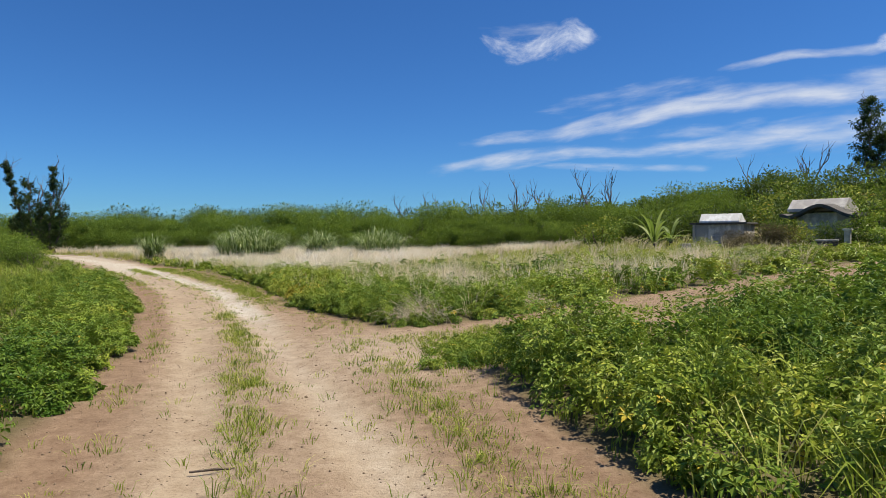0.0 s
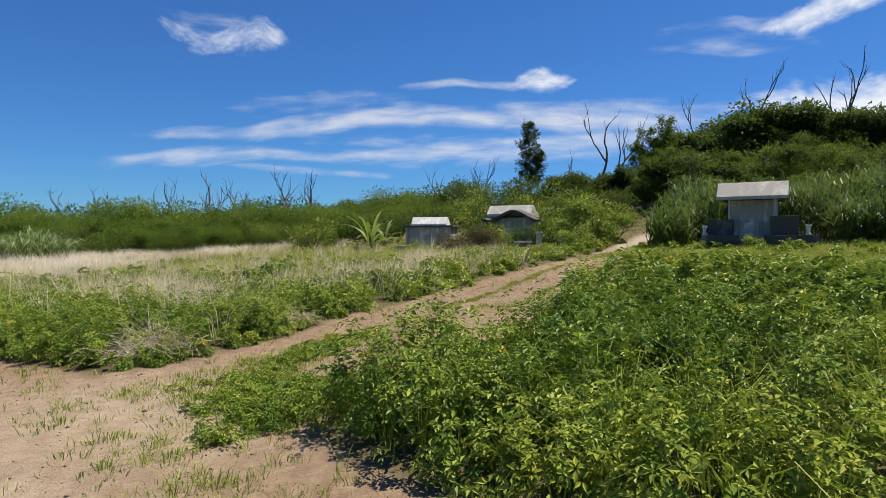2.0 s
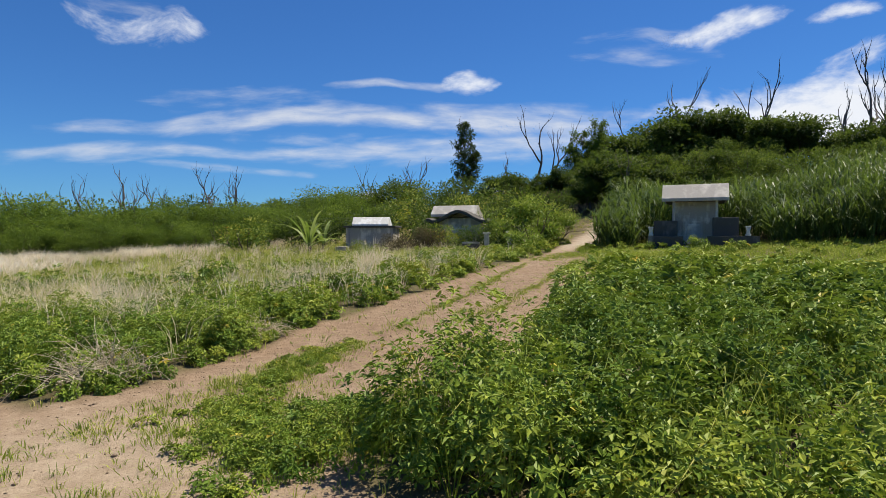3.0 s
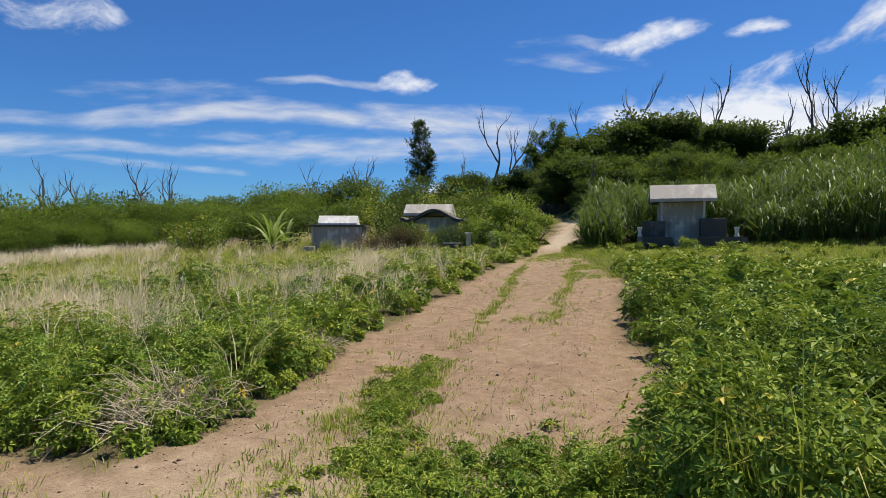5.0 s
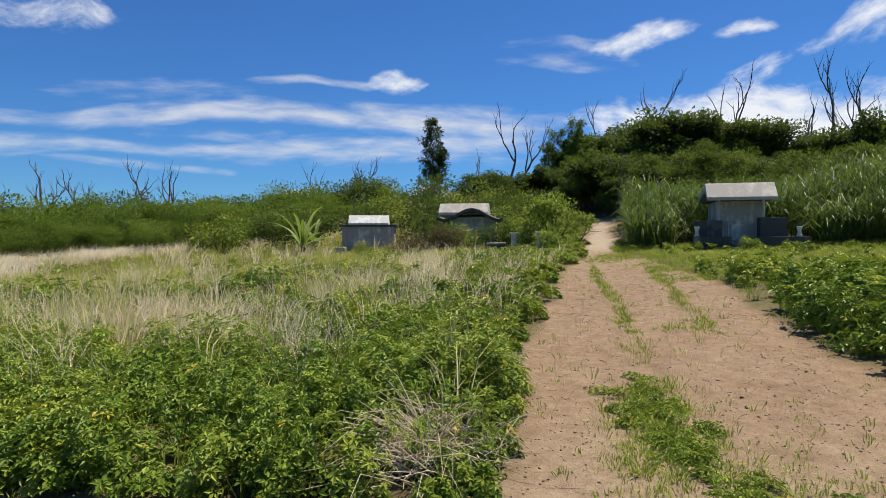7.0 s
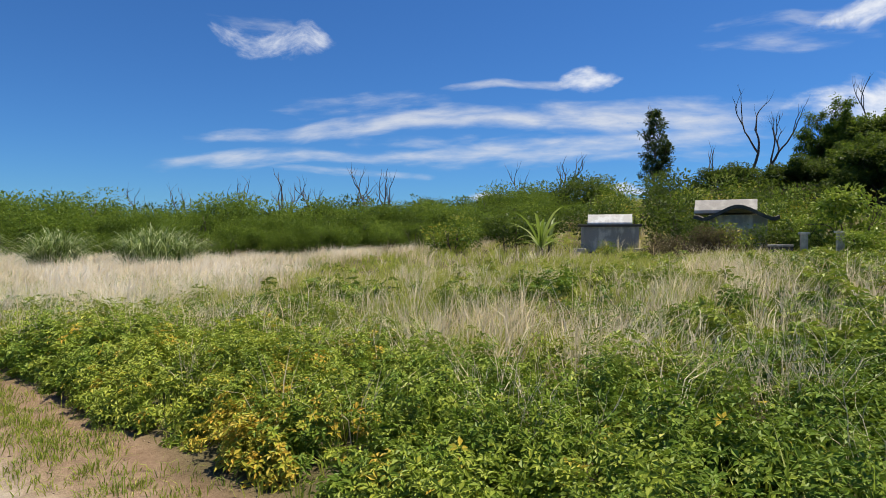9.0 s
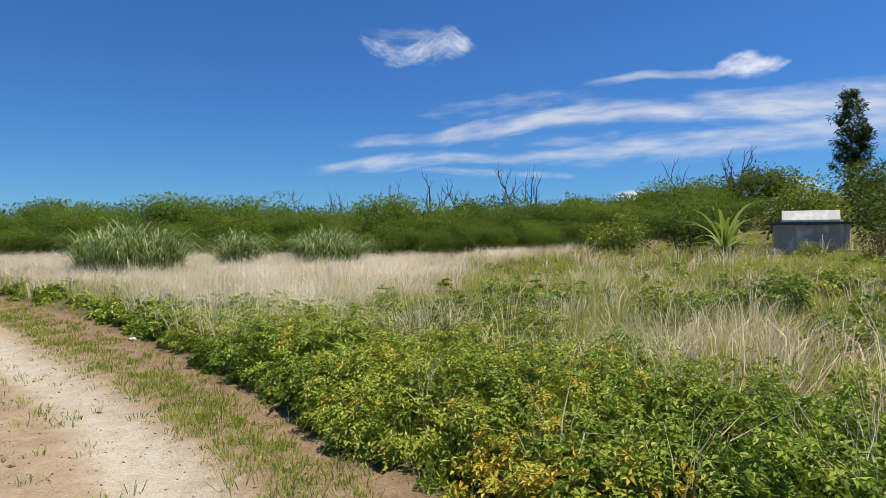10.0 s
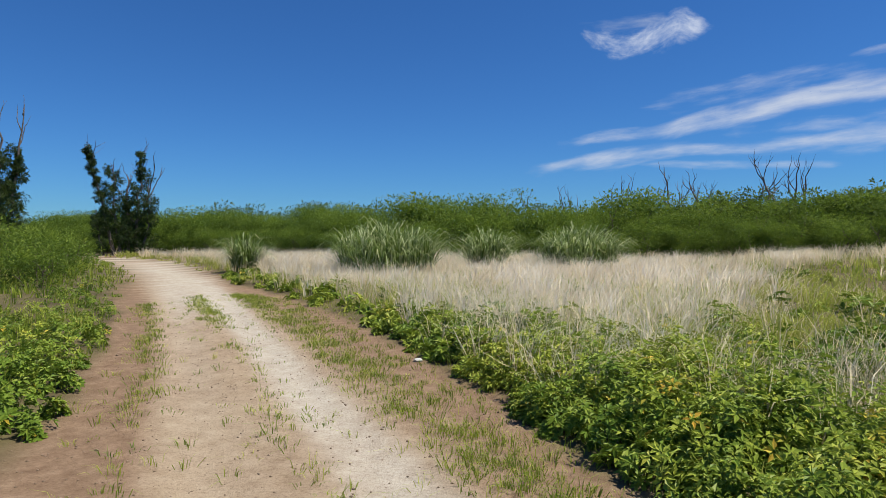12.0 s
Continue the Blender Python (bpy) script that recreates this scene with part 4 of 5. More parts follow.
low_broad = shrub(296, 2.0, 1.2, 1400, 0.11, 0.5, BROADLEAF, "low_shrub", "low dense bright green shrub at the foot of the lane", "lane shrubs", 0.14, 0.7, 14, (0.14, 0.24), 0.36)
put(low_broad, 15.7, 20.35, 0, 1.0, 0.03, True)
put(low_broad, 18.25, 14.45, 40, 0.5, 0.03)
put(low_broad, 18.75, 13.3, 120, 0.36, 0.03)
put(low_broad, 17.6, 15.9, 210, 0.38, 0.03)

# ---- dead trees on the skyline ----
deads = [dead_tree(300 + k, 6.0, "bare grey dead tree above the hedge") for k in range(5)]
dead_places = [(14.5, 104, 2.23), (10.5, 105, 2.06), (7, 102, 1.89), (17.5, 100, 1.97), (21.8, 88.6, 1.95), (28.6, 99, 2.1), (42, 88, 1.57), (46, 84, 1.73), (51, 82, 2.15), (-6, 100, 1.5), (0, 104, 1.5), (-14, 98, 1.4), (-2, 96, 1.4), (12.5, 103, 1.81), (16, 102, 1.6), (25, 90, 1.7)]
spread(deads, dead_places)
slender = [dead_tree(310 + k, 6.0, "tall bare grey dead tree on the wooded hill", 0.26) for k in range(4)]
dead_places = [(36.1, 40.0, 1.29), (36.8, 39.2, 1.17), (34.6, 41.7, 0.76), (41.3, 32.9, 1.15), (42.4, 30.9, 1.47), (44.7, 26.1, 1.27), (46.8, 19.7, 1.25), (47.1, 18.5, 1.7), (47.4, 17.4, 1.3), (47.5, 16.6, 1.2), (47.6, 15.9, 1.22), (47.8, 14.8, 1.57), (30.0, 25.6, 0.8), (-39.5, 57, 1.5)]
spread(slender, dead_places)


# ---- casuarinas ----
def casuarina(seed, stems, label, needle=0.22, leaf=NEEDLE, leaves=9000):
    """Each stem: foot x, foot y, height, lean x, lean y, leafy from and to (shares of the height), half width below and above."""
    r = np.random.default_rng(seed)
    root = tagged(new("casuarina_tree"), label, "tree", "casuarina trees")
    groups, c, size = [], [], []
    for fx, fy, tall, lx, ly, low_, high_, wide, narrow in stems:
        n = 12
        path = [np.array([fx, fy, -0.15])]
        for k in range(n):
            u = (k + 1) / n
            path.append(np.array([fx + lx * u, fy + ly * u, tall * u]) + r.normal(0, 0.035 * wide + 0.03, 3))
        groups.append(tube(path, np.linspace(0.05 + 0.012 * tall, 0.02, n + 1)))
        steps = int(tall * (high_ - low_) * 4.0) + 3
        for k in range(steps):
            u = low_ + (high_ - low_) * (k + r.random()) / steps
            f = u * n
            at = path[int(f)] + (path[min(int(f) + 1, n)] - path[int(f)]) * (f - int(f))
            w = (wide + (narrow - wide) * (u - low_) / (high_ - low_)) * r.uniform(0.35, 1.15)
            a = 2.4 * k + r.uniform(-0.6, 0.6)
            end = at + np.array([math.cos(a) * w, math.sin(a) * w, 0.55 * w + r.uniform(0, 0.25)])
            groups.append(tube([at, (at + end) / 2 + [0, 0, -0.05], end], [0.03, 0.022, 0.012], 4))
            for share in (0.45, 0.75, 1.0):
                c.append(at + (end - at) * share)
                size.append(0.08 + 0.20 * w * r.uniform(0.6, 1.4))
        for k in range(3):
            bare = path[n - 1 - k]
            branching(r, bare, (r.normal(0, 0.35), r.normal(0, 0.35), 1), tall * r.uniform(0.10, 0.17), 0.035, 1, 0.35, 0.9, (1, 2), groups, [])
    V, F = joined(groups)
    child("trunk", raw_mesh("trunk", V, F, DEADWOOD, smooth=True), root, "grey forked trunk with bare upper twigs")
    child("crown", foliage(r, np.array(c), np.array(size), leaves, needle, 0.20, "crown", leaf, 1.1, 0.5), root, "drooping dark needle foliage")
    return root


put(casuarina(405, [(0, 0, 8.6, 0.2, 0, 0.18, 0.97, 2.0, 0.75), (0.1, 0.2, 5.6, 1.1, -1.0, 0.40, 0.98, 0.9, 0.5)], "tall dark casuarina with bare top twigs beside the tombs", 0.24, NEEDLE, 6500), 34.5, 48, 20, 1.0, 0.05, True)
put(casuarina(402, [(-0.3, -0.2, 8.2, -1.5, -1.1, 0.12, 0.97, 0.85, 0.22), (-0.2, 0.1, 6.6, -0.3, -0.4, 0.05, 0.95, 1.3, 0.4), (0.3, 0.2, 6.0, 0.1, 0.1, 0.05, 0.7, 1.1, 0.3), (0.6, 0.5, 7.8, 0.5, 0.5, 0.04, 0.97, 1.45, 0.25), (1.2, 0.8, 4.4, 0.5, 0.4, 0.05, 0.95, 1.0, 0.5), (-1.0, -0.7, 3.4, -0.3, -0.2, 0.1, 0.9, 0.9, 0.4)], "dark many-stemmed casuarina at the bend of the road", 0.20, NEEDLE, 16000), -36.4, 52.7, 0, 1.0, 0.05, True)
put(casuarina(403, [(0, 0, 9.2, 0.2, 0.2, 0.1, 0.66, 1.5, 0.9), (0.2, 0.3, 9.0, 1.0, 0.7, 0.1, 0.66, 1.1, 0.3), (-0.4, -0.3, 9.6, -0.9, -0.7, 0.1, 0.7, 1.3, 0.4)], "tall dark casuarina with long bare top limbs by the road", 0.20, NEEDLE, 12000), -38.4, 44.3, 0, 1.0, 0.05, True)
soft = casuarina(404, [(0, 0, 7.4, 0.3, 0.1, 0.1, 0.98, 2.4, 1.0), (0.8, -0.6, 6.2, 0.6, -0.4, 0.1, 0.98, 2.2, 1.0), (-0.9, 0.5, 5.6, -0.5, 0.3, 0.1, 0.98, 2.0, 0.9)], "soft green casuarina beside the path up the hill", 0.24, FEATHER, 12000)
put(soft, 36.3, 35.0, 10, 0.60, 0.05, True)
put(soft, 37.3, 33.7, 80, 0.68, 0.05)
put(soft, 31.2, 29.3, 200, 0.50, 0.05)


# ---- reeds ----
def reed_clump(seed, wide, tall, count, label="tall arching silvery green reed clump in the dry grass"):
    """Upright canes from one stool, with long leaves arching out along them."""
    r = np.random.default_rng(seed)
    root = tagged(new("reed_clump"), label, "reeds", "reed clumps")
    a, u = r.uniform(0, 6.28, count), np.sqrt(r.random(count))
    rise = (1.0 - 0.45 * u) * tall * r.uniform(0.75, 1.05, count)
    P = np.stack([np.cos(a) * u * wide * 0.36, np.sin(a) * u * wide * 0.36, rise * 0.62 * r.random(count) ** 0.7], 1)
    V, F = arching_blades(P, np.stack([np.cos(a), np.sin(a)], 1) * (0.1 + 0.5 * u)[:, None] + r.normal(0, 0.5, (count, 2)), r.uniform(0.55, 1.2, count), 0.036 * r.uniform(0.6, 1.3, count))
    t = np.clip(r.normal(0.62, 0.27, count), 0, 1)
    child("foliage", raw_mesh("foliage", V, F, REED, dict(tint=np.repeat(t, 7))), root)
    for k in range(12):
        a, u = r.uniform(0, 6.28), math.sqrt(r.random())
        foot = np.array([math.cos(a) * u * wide * 0.32, math.sin(a) * u * wide * 0.32, -0.05])
        top = foot + [math.cos(a) * u * 0.5, math.sin(a) * u * 0.5, tall * r.uniform(0.6, 0.95) * (1 - 0.3 * u)]
        V, F = tube([foot, (foot + top) / 2 + r.normal(0, 0.03, 3), top], [0.013, 0.010, 0.005], 4)
        child("cane", raw_mesh("cane", V, F, REED, dict(tint=np.full(len(V), 0.45))), root)
    return root


put(reed_clump(501, 4.6, 2.7, 1700), -10.9, 33.2, 0, 1.0, 0.02, True)
put(reed_clump(502, 2.2, 2.1, 800, label="smaller arching reed clump in the dry grass"), -7.8, 37.3, 0, 1.0, 0.02, True)
put(reed_clump(503, 3.8, 2.7, 1500), -4.1, 37.0, 0, 1.0, 0.02, True)
put(reed_clump(504, 1.3, 1.5, 420, label="small reed clump at the edge of the road"), -17.2, 35.0, 0, 1.0, 0.02, True)


def build_reed_bank():
    """The bank of reeds that closes round the tomb and climbs the slope."""
    x, y = scatter(17, 40, -8, 34, 250)
    front = (x - 19.45) * 0.87 + (y - 15.2) * 0.50         # behind the tomb's front: plus
    side = (x - 19.45) * 0.50 - (y - 15.2) * 0.87
    lane = np.abs(offsets(SIDE_LINE, x, y)[0])
    ok = (front > -0.7 + 0.8 * vnoise(x, y, 1.2, 5) - 0.8 * step(3, 6, side)) & (lane > 1.1) & (offsets(SIDE_LINE, x, y)[0] > 0) & (side < 28) & (front < 11)
    ok &= ~((side > -2.1) & (side < 2.5) & (front < 2.0))
    ok &= rng.random(len(x)) < 1.0 - 0.6 * step(2.5, 6, front)
    x, y, front = x[ok], y[ok], front[ok]
    lump = fbm(x, y, 2.2, 6)
    beside = ((x - 19.45) * 0.50 - (y - 15.2) * 0.87)
    h = (0.75 + 2.0 * lump + 0.7 * step(1, 4, front) + 0.8 * step(2.6, 5.5, beside)) * rng.uniform(0.7, 1.1, len(x))
    foot = relief(x, y) + h * 0.75 * rng.random(len(x)) ** 0.8 - 0.05
    V, F = arching_blades(np.stack([x, y, foot], 1), rng.normal(0, 0.6, (len(x), 2)) + [-0.1, -0.05], rng.uniform(0.45, 1.1, len(x)), rng.uniform(0.020, 0.048, len(x)))
    t = np.clip(rng.normal(0.0, 0.28, len(x)) + 0.8 * (lump - 0.5), 0, 1)
    tagged(raw("reed_bank", V, F, REED, dict(tint=np.repeat(t, 7))), "thick bank of tall reeds round the tomb", "reeds", kind="stuff")


build_reed_bank()


def arching_plant(seed, count, length, label):
    """A plant of long arching leaves from one foot, each leaf its own part."""
    r = np.random.default_rng(seed)
    root = tagged(new("screw_pine"), label, "plant")
    for k in range(count):
        a, lift, ln = k * 2.4 + r.normal(0, 0.2), r.uniform(0.7, 1.9), length * r.uniform(0.7, 1.15)
        d, side = np.array([math.cos(a), math.sin(a)]), np.array([-math.sin(a), math.cos(a)])
        pts, V = 8, []
        for i in range(pts):
            u = i / (pts - 1)
            run = ln * u * (0.45 + 0.35 * u)
            z = 0.3 + ln * (lift * 0.72 * u - 0.5 * u ** 2.5)
            w = 0.075 * math.sin(math.pi * (0.15 + 0.85 * u)) + 0.004
            c = np.array([*(d * run), z])
            s = np.array([*(side * w), 0.0])
            V += [c - s + [0, 0, 0.35 * w], c, c + s + [0, 0, 0.35 * w]]
        F = []
        for i in range(pts - 1):
            for j in (0, 1):
                b = i * 3 + j
                F.append((b, b + 1, b + 4, b + 3))
        child("leaf", raw_mesh("leaf", V, F, BANANA, dict(tint=np.full(len(V), np.clip(r.normal(0.36, 0.25), 0, 1)))), root)
    g = tube([(0, 0, -0.1), (0.05, 0, 0.3), (0, 0.03, 0.7)], [0.12, 0.1, 0.06], 8)
    child("stem", raw_mesh("stem", *g, BARK, smooth=True), root, "short thick brown stem")
    return root


put(arching_plant(601, 17, 2.5, "broad arching pale green leaves of a plant by the tomb"), 11.3, 31.5, 0, 1.0, 0.0, True)
put(arching_plant(602, 14, 1.6, "smaller plant of arching green leaves by the tomb"), 12.6, 32.6, 40, 1.0, 0.0, True)


# ---- tombs ----
def facing(x, y, nx, ny):
    """A pose on the ground whose -y looks along (nx, ny)."""
    return pose(x, y, float(relief(x, y)), 0, 0, math.degrees(math.atan2(ny, nx)) + 90)


def tomb_gabled():
    t = tagged(new("gabled_tomb"), "small weathered grey concrete tomb with a gabled roof", "tomb")
    part("plinth", boxed(-1.85, 2.1, -0.55, 1.9, -0.3, 0.12), DARK_CONCRETE, t, "blackened concrete plinth")
    part("front_wall", boxed(-1.9, -0.45, -1.0, -0.78, -0.3, 0.42), DARK_CONCRETE, t, "low blackened forecourt wall")
    part("front_wall", boxed(0.5, 2.5, -1.0, -0.78, -0.3, 0.42), DARK_CONCRETE, t, "low blackened forecourt wall")
    part("chamber", boxed(-0.95, 0.95, 0.0, 1.7, 0.1, 1.72), CONCRETE, t, "grey concrete burial chamber")
    for x in (-0.91, 0.83):
        part("pillar", boxed(x, x + 0.09, -0.44, -0.35, 0.1, 1.72, 0.015), PALE_CONCRETE, t, "pale square pillar")
    part("side_block", boxed(-1.7, -0.72, -0.5, 0.55, 0.1, 1.0, 0.03), DARK_CONCRETE, t, "blackened side block")
    part("side_block", boxed(0.72, 1.75, -0.5, 0.55, 0.1, 1.1, 0.03), DARK_CONCRETE, t, "blackened side block")
    part("cornice", boxed(-1.22, 1.22, -0.42, 1.75, 1.70, 1.82), DARK_CONCRETE, t, "dark concrete cornice under the roof")
    roof = prism([(-0.62, 1.70), (-0.62, 1.82), (-0.05, 2.36), (0.12, 2.36), (1.95, 1.86), (1.95, 1.74), (0.0, 2.08)], -1.36, 1.36)
    part("roof", roof, PALE_CONCRETE, t, "pale sloping concrete roof with a broad ridge")
    frame_ = boxed(-0.44, 0.40, -0.06, 0.02, 0.12, 0.98, 0.01)
    door = part("door", frame_, CONCRETE, t, "raised concrete surround of the sealed door")
    part("door_slab", boxed(-0.33, 0.29, -0.11, -0.05, 0.12, 0.86, 0.01), CONCRETE, door, "grey sealed stone slab")
    part("step", boxed(-0.42, 0.46, -0.98, -0.56, -0.3, 0.05), CONCRETE, t)
    return t


tomb = tomb_gabled()
tomb.matrix_basis = facing(19.45, 15.2, -0.87, -0.50) @ Matrix.Diagonal((0.83, 0.95, 0.99, 1.0))


def flower_vase():
    """A white stone flower holder: foot, waisted body and rim, turned."""
    prof = [(0.0, 0.0), (0.085, 0.0), (0.09, 0.05), (0.06, 0.08), (0.055, 0.2), (0.085, 0.3), (0.095, 0.34), (0.07, 0.345), (0.06, 0.28), (0.0, 0.27)]
    n, V, F = 14, [], []
    for r_, z in prof:
        for k in range(n):
            a = 2 * math.pi * k / n
            V.append((r_ * math.cos(a), r_ * math.sin(a), z))
    for i in range(len(prof) - 1):
        for k in range(n):
            F.append((i * n + k, i * n + (k + 1) % n, (i + 1) * n + (k + 1) % n, (i + 1) * n + k))
    return tagged(raw("flower_vase", np.array(V), np.array(F), WHITE_STONE, smooth=True), "white stone flower vase on the tomb's low wall", "vase", "tomb vases")


vase = flower_vase()
stand = facing(19.45, 15.2, -0.87, -0.50)
vase.matrix_basis = stand @ pose(-1.48, -0.845, 0.418)
copy_thing(vase, stand @ pose(1.72, -0.845, 0.418))


def tomb_flat():
    t = tagged(new("flat_roofed_tomb"), "square grey concrete tomb with a flat slab roof", "tomb")
    part("body", boxed(-1.25, 1.25, 0.0, 1.9, -0.3, 1.18), CONCRETE, t, "grey concrete front wall")
    for x in (-1.25, 1.10):
        part("pilaster", boxed(x, x + 0.15, -0.06, 0.06, -0.3, 1.18, 0.01), CONCRETE, t)
    part("slab", boxed(-1.38, 1.38, -0.14, 2.0, 1.18, 1.28, 0.02), DARK_CONCRETE, t, "dark stained flat roof slab")
    part("cap", prism([(0.10, 1.28), (0.10, 1.36), (0.45, 1.74), (0.6, 1.74), (1.3, 1.36), (1.3, 1.28)], -0.97, 0.97), LIME, t, "bright limewashed sloping cap")
    part("door_slab", boxed(-0.32, 0.42, -0.05, 0.0, -0.3, 0.62, 0.01), CONCRETE, t)
    part("side_block", boxed(0.72, 1.65, -0.75, -0.1, -0.3, 0.22), CONCRETE, t)
    part("side_block", boxed(-1.65, -1.0, -0.75, -0.1, -0.3, 0.2), CONCRETE, t)
    return t


tomb2 = tomb_flat()
tomb2.matrix_basis = facing(14.1, 30.2, -0.66, -0.75)


def tomb_curved():
    """A tomb whose roof ends in a swept, rolling gable."""
    t = tagged(new("curved_roof_tomb"), "grey concrete tomb with a swept curving roof", "tomb")
    part("body", boxed(-1.0, 1.1, 0.1, 2.0, -0.3, 1.45), CONCRETE, t, "stained grey chamber wall")
    top, low = [], []
    for i in range(19):
        u = i / 18
        x = -1.5 + 3.0 * u
        z = 1.62 + 0.22 * math.cos((x - 0.1) * 2.4) * (1 if abs(x - 0.1) < 1.31 else 0.6) - 0.05 * abs(x)
        top.append((x, z))
        low.append((x, z - 0.14))
    bm = bmesh.new()
    ring = top + low[::-1]
    a = [bm.verts.new((x, -0.45, z)) for x, z in ring]
    b = [bm.verts.new((x, 0.75, z + 0.05)) for x, z in ring]
    bm.faces.new(a)
    bm.faces.new(b[::-1])
    for i in range(len(a)):
        j = (i + 1) % len(a)
        bm.faces.new((a[j], a[i], b[i], b[j]))
    bmesh.ops.recalc_face_normals(bm, faces=bm.faces)
    part("gable", bm, DARK_CONCRETE, t, "dark rolling gable over the front")
    part("roof", prism([(0.45, 1.55), (0.45, 1.68), (0.95, 2.12), (1.1, 2.12), (2.1, 1.66), (2.1, 1.53)], -1.55, 0.75), PALE_CONCRETE, t, "pale limewashed sloping roof slab")
    return t


tomb3 = tomb_curved()
tomb3.matrix_basis = facing(16.4, 25.6, -0.80, -0.60)


def gate_post(tall, wide):
    p = tagged(new("gate_post"), "short square grey concrete post with a cap", "post", "tomb gate posts")
    part("shaft", boxed(-wide / 2, wide / 2, -wide / 2, wide / 2, -0.2, tall, 0.012), CONCRETE, p)
    part("cap", boxed(-wide / 2 - 0.05, wide / 2 + 0.05, -wide / 2 - 0.05, wide / 2 + 0.05, tall, tall + 0.07, 0.015), CONCRETE, p)
    return p


post = gate_post(0.78, 0.20)
post.matrix_basis = facing(15.75, 21.25, -0.7, -0.7)
copy_thing(post, facing(15.15, 22.05, -0.7, -0.7))
wall_ = tagged(new("low_wall"), "low dark concrete wall between the gate posts", "wall")
part("panel", boxed(-0.36, 0.36, -0.05, 0.05, -0.2, 0.40), DARK_CONCRETE, wall_)
part("rail", boxed(-0.38, 0.38, -0.07, 0.07, 0.40, 0.47), CONCRETE, wall_)
wall_.matrix_basis = facing(14.7, 22.55, -0.7, -0.7)


# ---- brush, sticks and stones ----
def brush_pile(seed, wide, count, label):
    r = np.random.default_rng(seed)
    groups = []
    for k in range(count):
        a, u = r.uniform(0, 6.28), r.random()
        p = np.array([math.cos(a) * u * wide * 0.3, math.sin(a) * u * wide * 0.3, 0.0])
        d = np.array([r.normal(-0.5, 0.8), r.normal(0.3, 0.8), abs(r.normal(0, 0.3)) + 0.10])
        d /= np.linalg.norm(d)
        ln = r.uniform(0.25, 0.7) * (1.4 if r.random() < 0.06 else 1)
        p = p + [0, 0, r.uniform(0, 0.2)]
        path = [p, p + d * ln * 0.35 + [0, 0, 0.05], p + d * ln * 0.7 + r.normal(0, 0.03, 3) + [0, 0, 0.04], p + d * ln + r.normal(0, 0.06, 3) - [0, 0, 0.06]]
        groups.append(tube(path, [0.004, 0.0035, 0.0028, 0.0015], 4))
    V, F = joined(groups)
    return tagged(raw("brush_pile", V, F, TWIG), label, "brush", kind="stuff")


put(brush_pile(701, 1.7, 330, "heap of bleached dry twigs at the road edge"), -0.32, 9.9, 0, 0.85, 0.0, True)
put(brush_pile(702, 0.8, 340, "small heap of dry straw at the road edge"), 1.75, 11.2, 0, 0.7, 0.0, True)
put(brush_pile(703, 0.7, 320, "small heap of dry straw under the weeds"), 3.95, 7.6, 0, 0.6, 0.0, True)


def dry_bush(seed, label):
    """A leafless bleached bush of fine forking twigs."""
    r = np.random.default_rng(seed)
    groups, tips = [], []
    for k in range(7):
        a, lean = r.uniform(0, 6.28), r.uniform(0.15, 0.7)
        branching(r, (0.06 * math.cos(a), 0.06 * math.sin(a), -0.02), (lean * math.cos(a), lean * math.sin(a), 1.0), r.uniform(0.35, 0.5), 0.0065, 2, 0.34, 0.8, (2, 3), groups, tips)
    V, F = joined(groups)
    return tagged(raw("dry_bush", V, F, BLEACHED, smooth=True), label, "shrub", "dry bushes")


bushes = [dry_bush(720 + k, "leafless bleached bush standing in green weeds") for k in range(5)]
STANDS = [(-2.3, 16.6, 0.9, 12), (-1.3, 17.3, 0.9, 10), (0.2, 16.6, 0.9, 9), (0.6, 15.2, 0.8, 9), (-0.6, 13.2, 0.8, 12), (0.3, 12.6, 0.7, 10), (3.6, 16.2, 1.3, 14), (3.2, 13.9, 1.0, 12), (0.4, 11.7, 0.5, 6), (4.2, 21.2, 1.5, 8), (8.4, 19.8, 1.5, 12), (6.4, 16.4, 1.5, 12), (-1.1, 16.2, 0.5, 6), (-5.3, 18.5, 0.35, 12), (-3.9, 17.7, 0.35, 9), (-4.7, 20.8, 0.8, 10), (-6.4, 21.4, 0.7, 8)]
stands = [(cx + random.gauss(0, sd), cy + random.gauss(0, sd), random.uniform(0.7, 1.05)) for cx, cy, sd, n in STANDS for _ in range(max(2, int(0.52 * n)))]
spread(bushes, [q for q in stands if float(plan(q[0], q[1])["edge"][0]) > 0.5] + [(1.5, 6.4, 0.7)])

stick = tagged(raw("stick", *tube([(-0.18, 0, 0.012), (-0.02, 0.01, 0.02), (0.17, 0.03, 0.012)], [0.007, 0.01, 0.006], 6), BARK), "thin dry stick lying on the road", "stick")
stick.matrix_basis = pose(-1.45, 3.75, float(ground_z(-1.45, 3.75)), 0, 0, 6)


rock = bmesh.new()
bmesh.ops.create_icosphere(rock, subdivisions=2, radius=0.045)
for v in rock.verts:
    v.co = Vector((v.co.x * 1.5, v.co.y, v.co.z * 0.6)) * (0.85 + 0.3 * noise.noise(v.co * 30))
white_rock = part("rock", rock, WHITE_STONE)
tagged(white_rock, "small white rock lying on the red verge", "rock")
white_rock.matrix_basis = pose(-7.1, 20.0, float(ground_z(-7.1, 20.0)) + 0.02, 0, 0, 30)


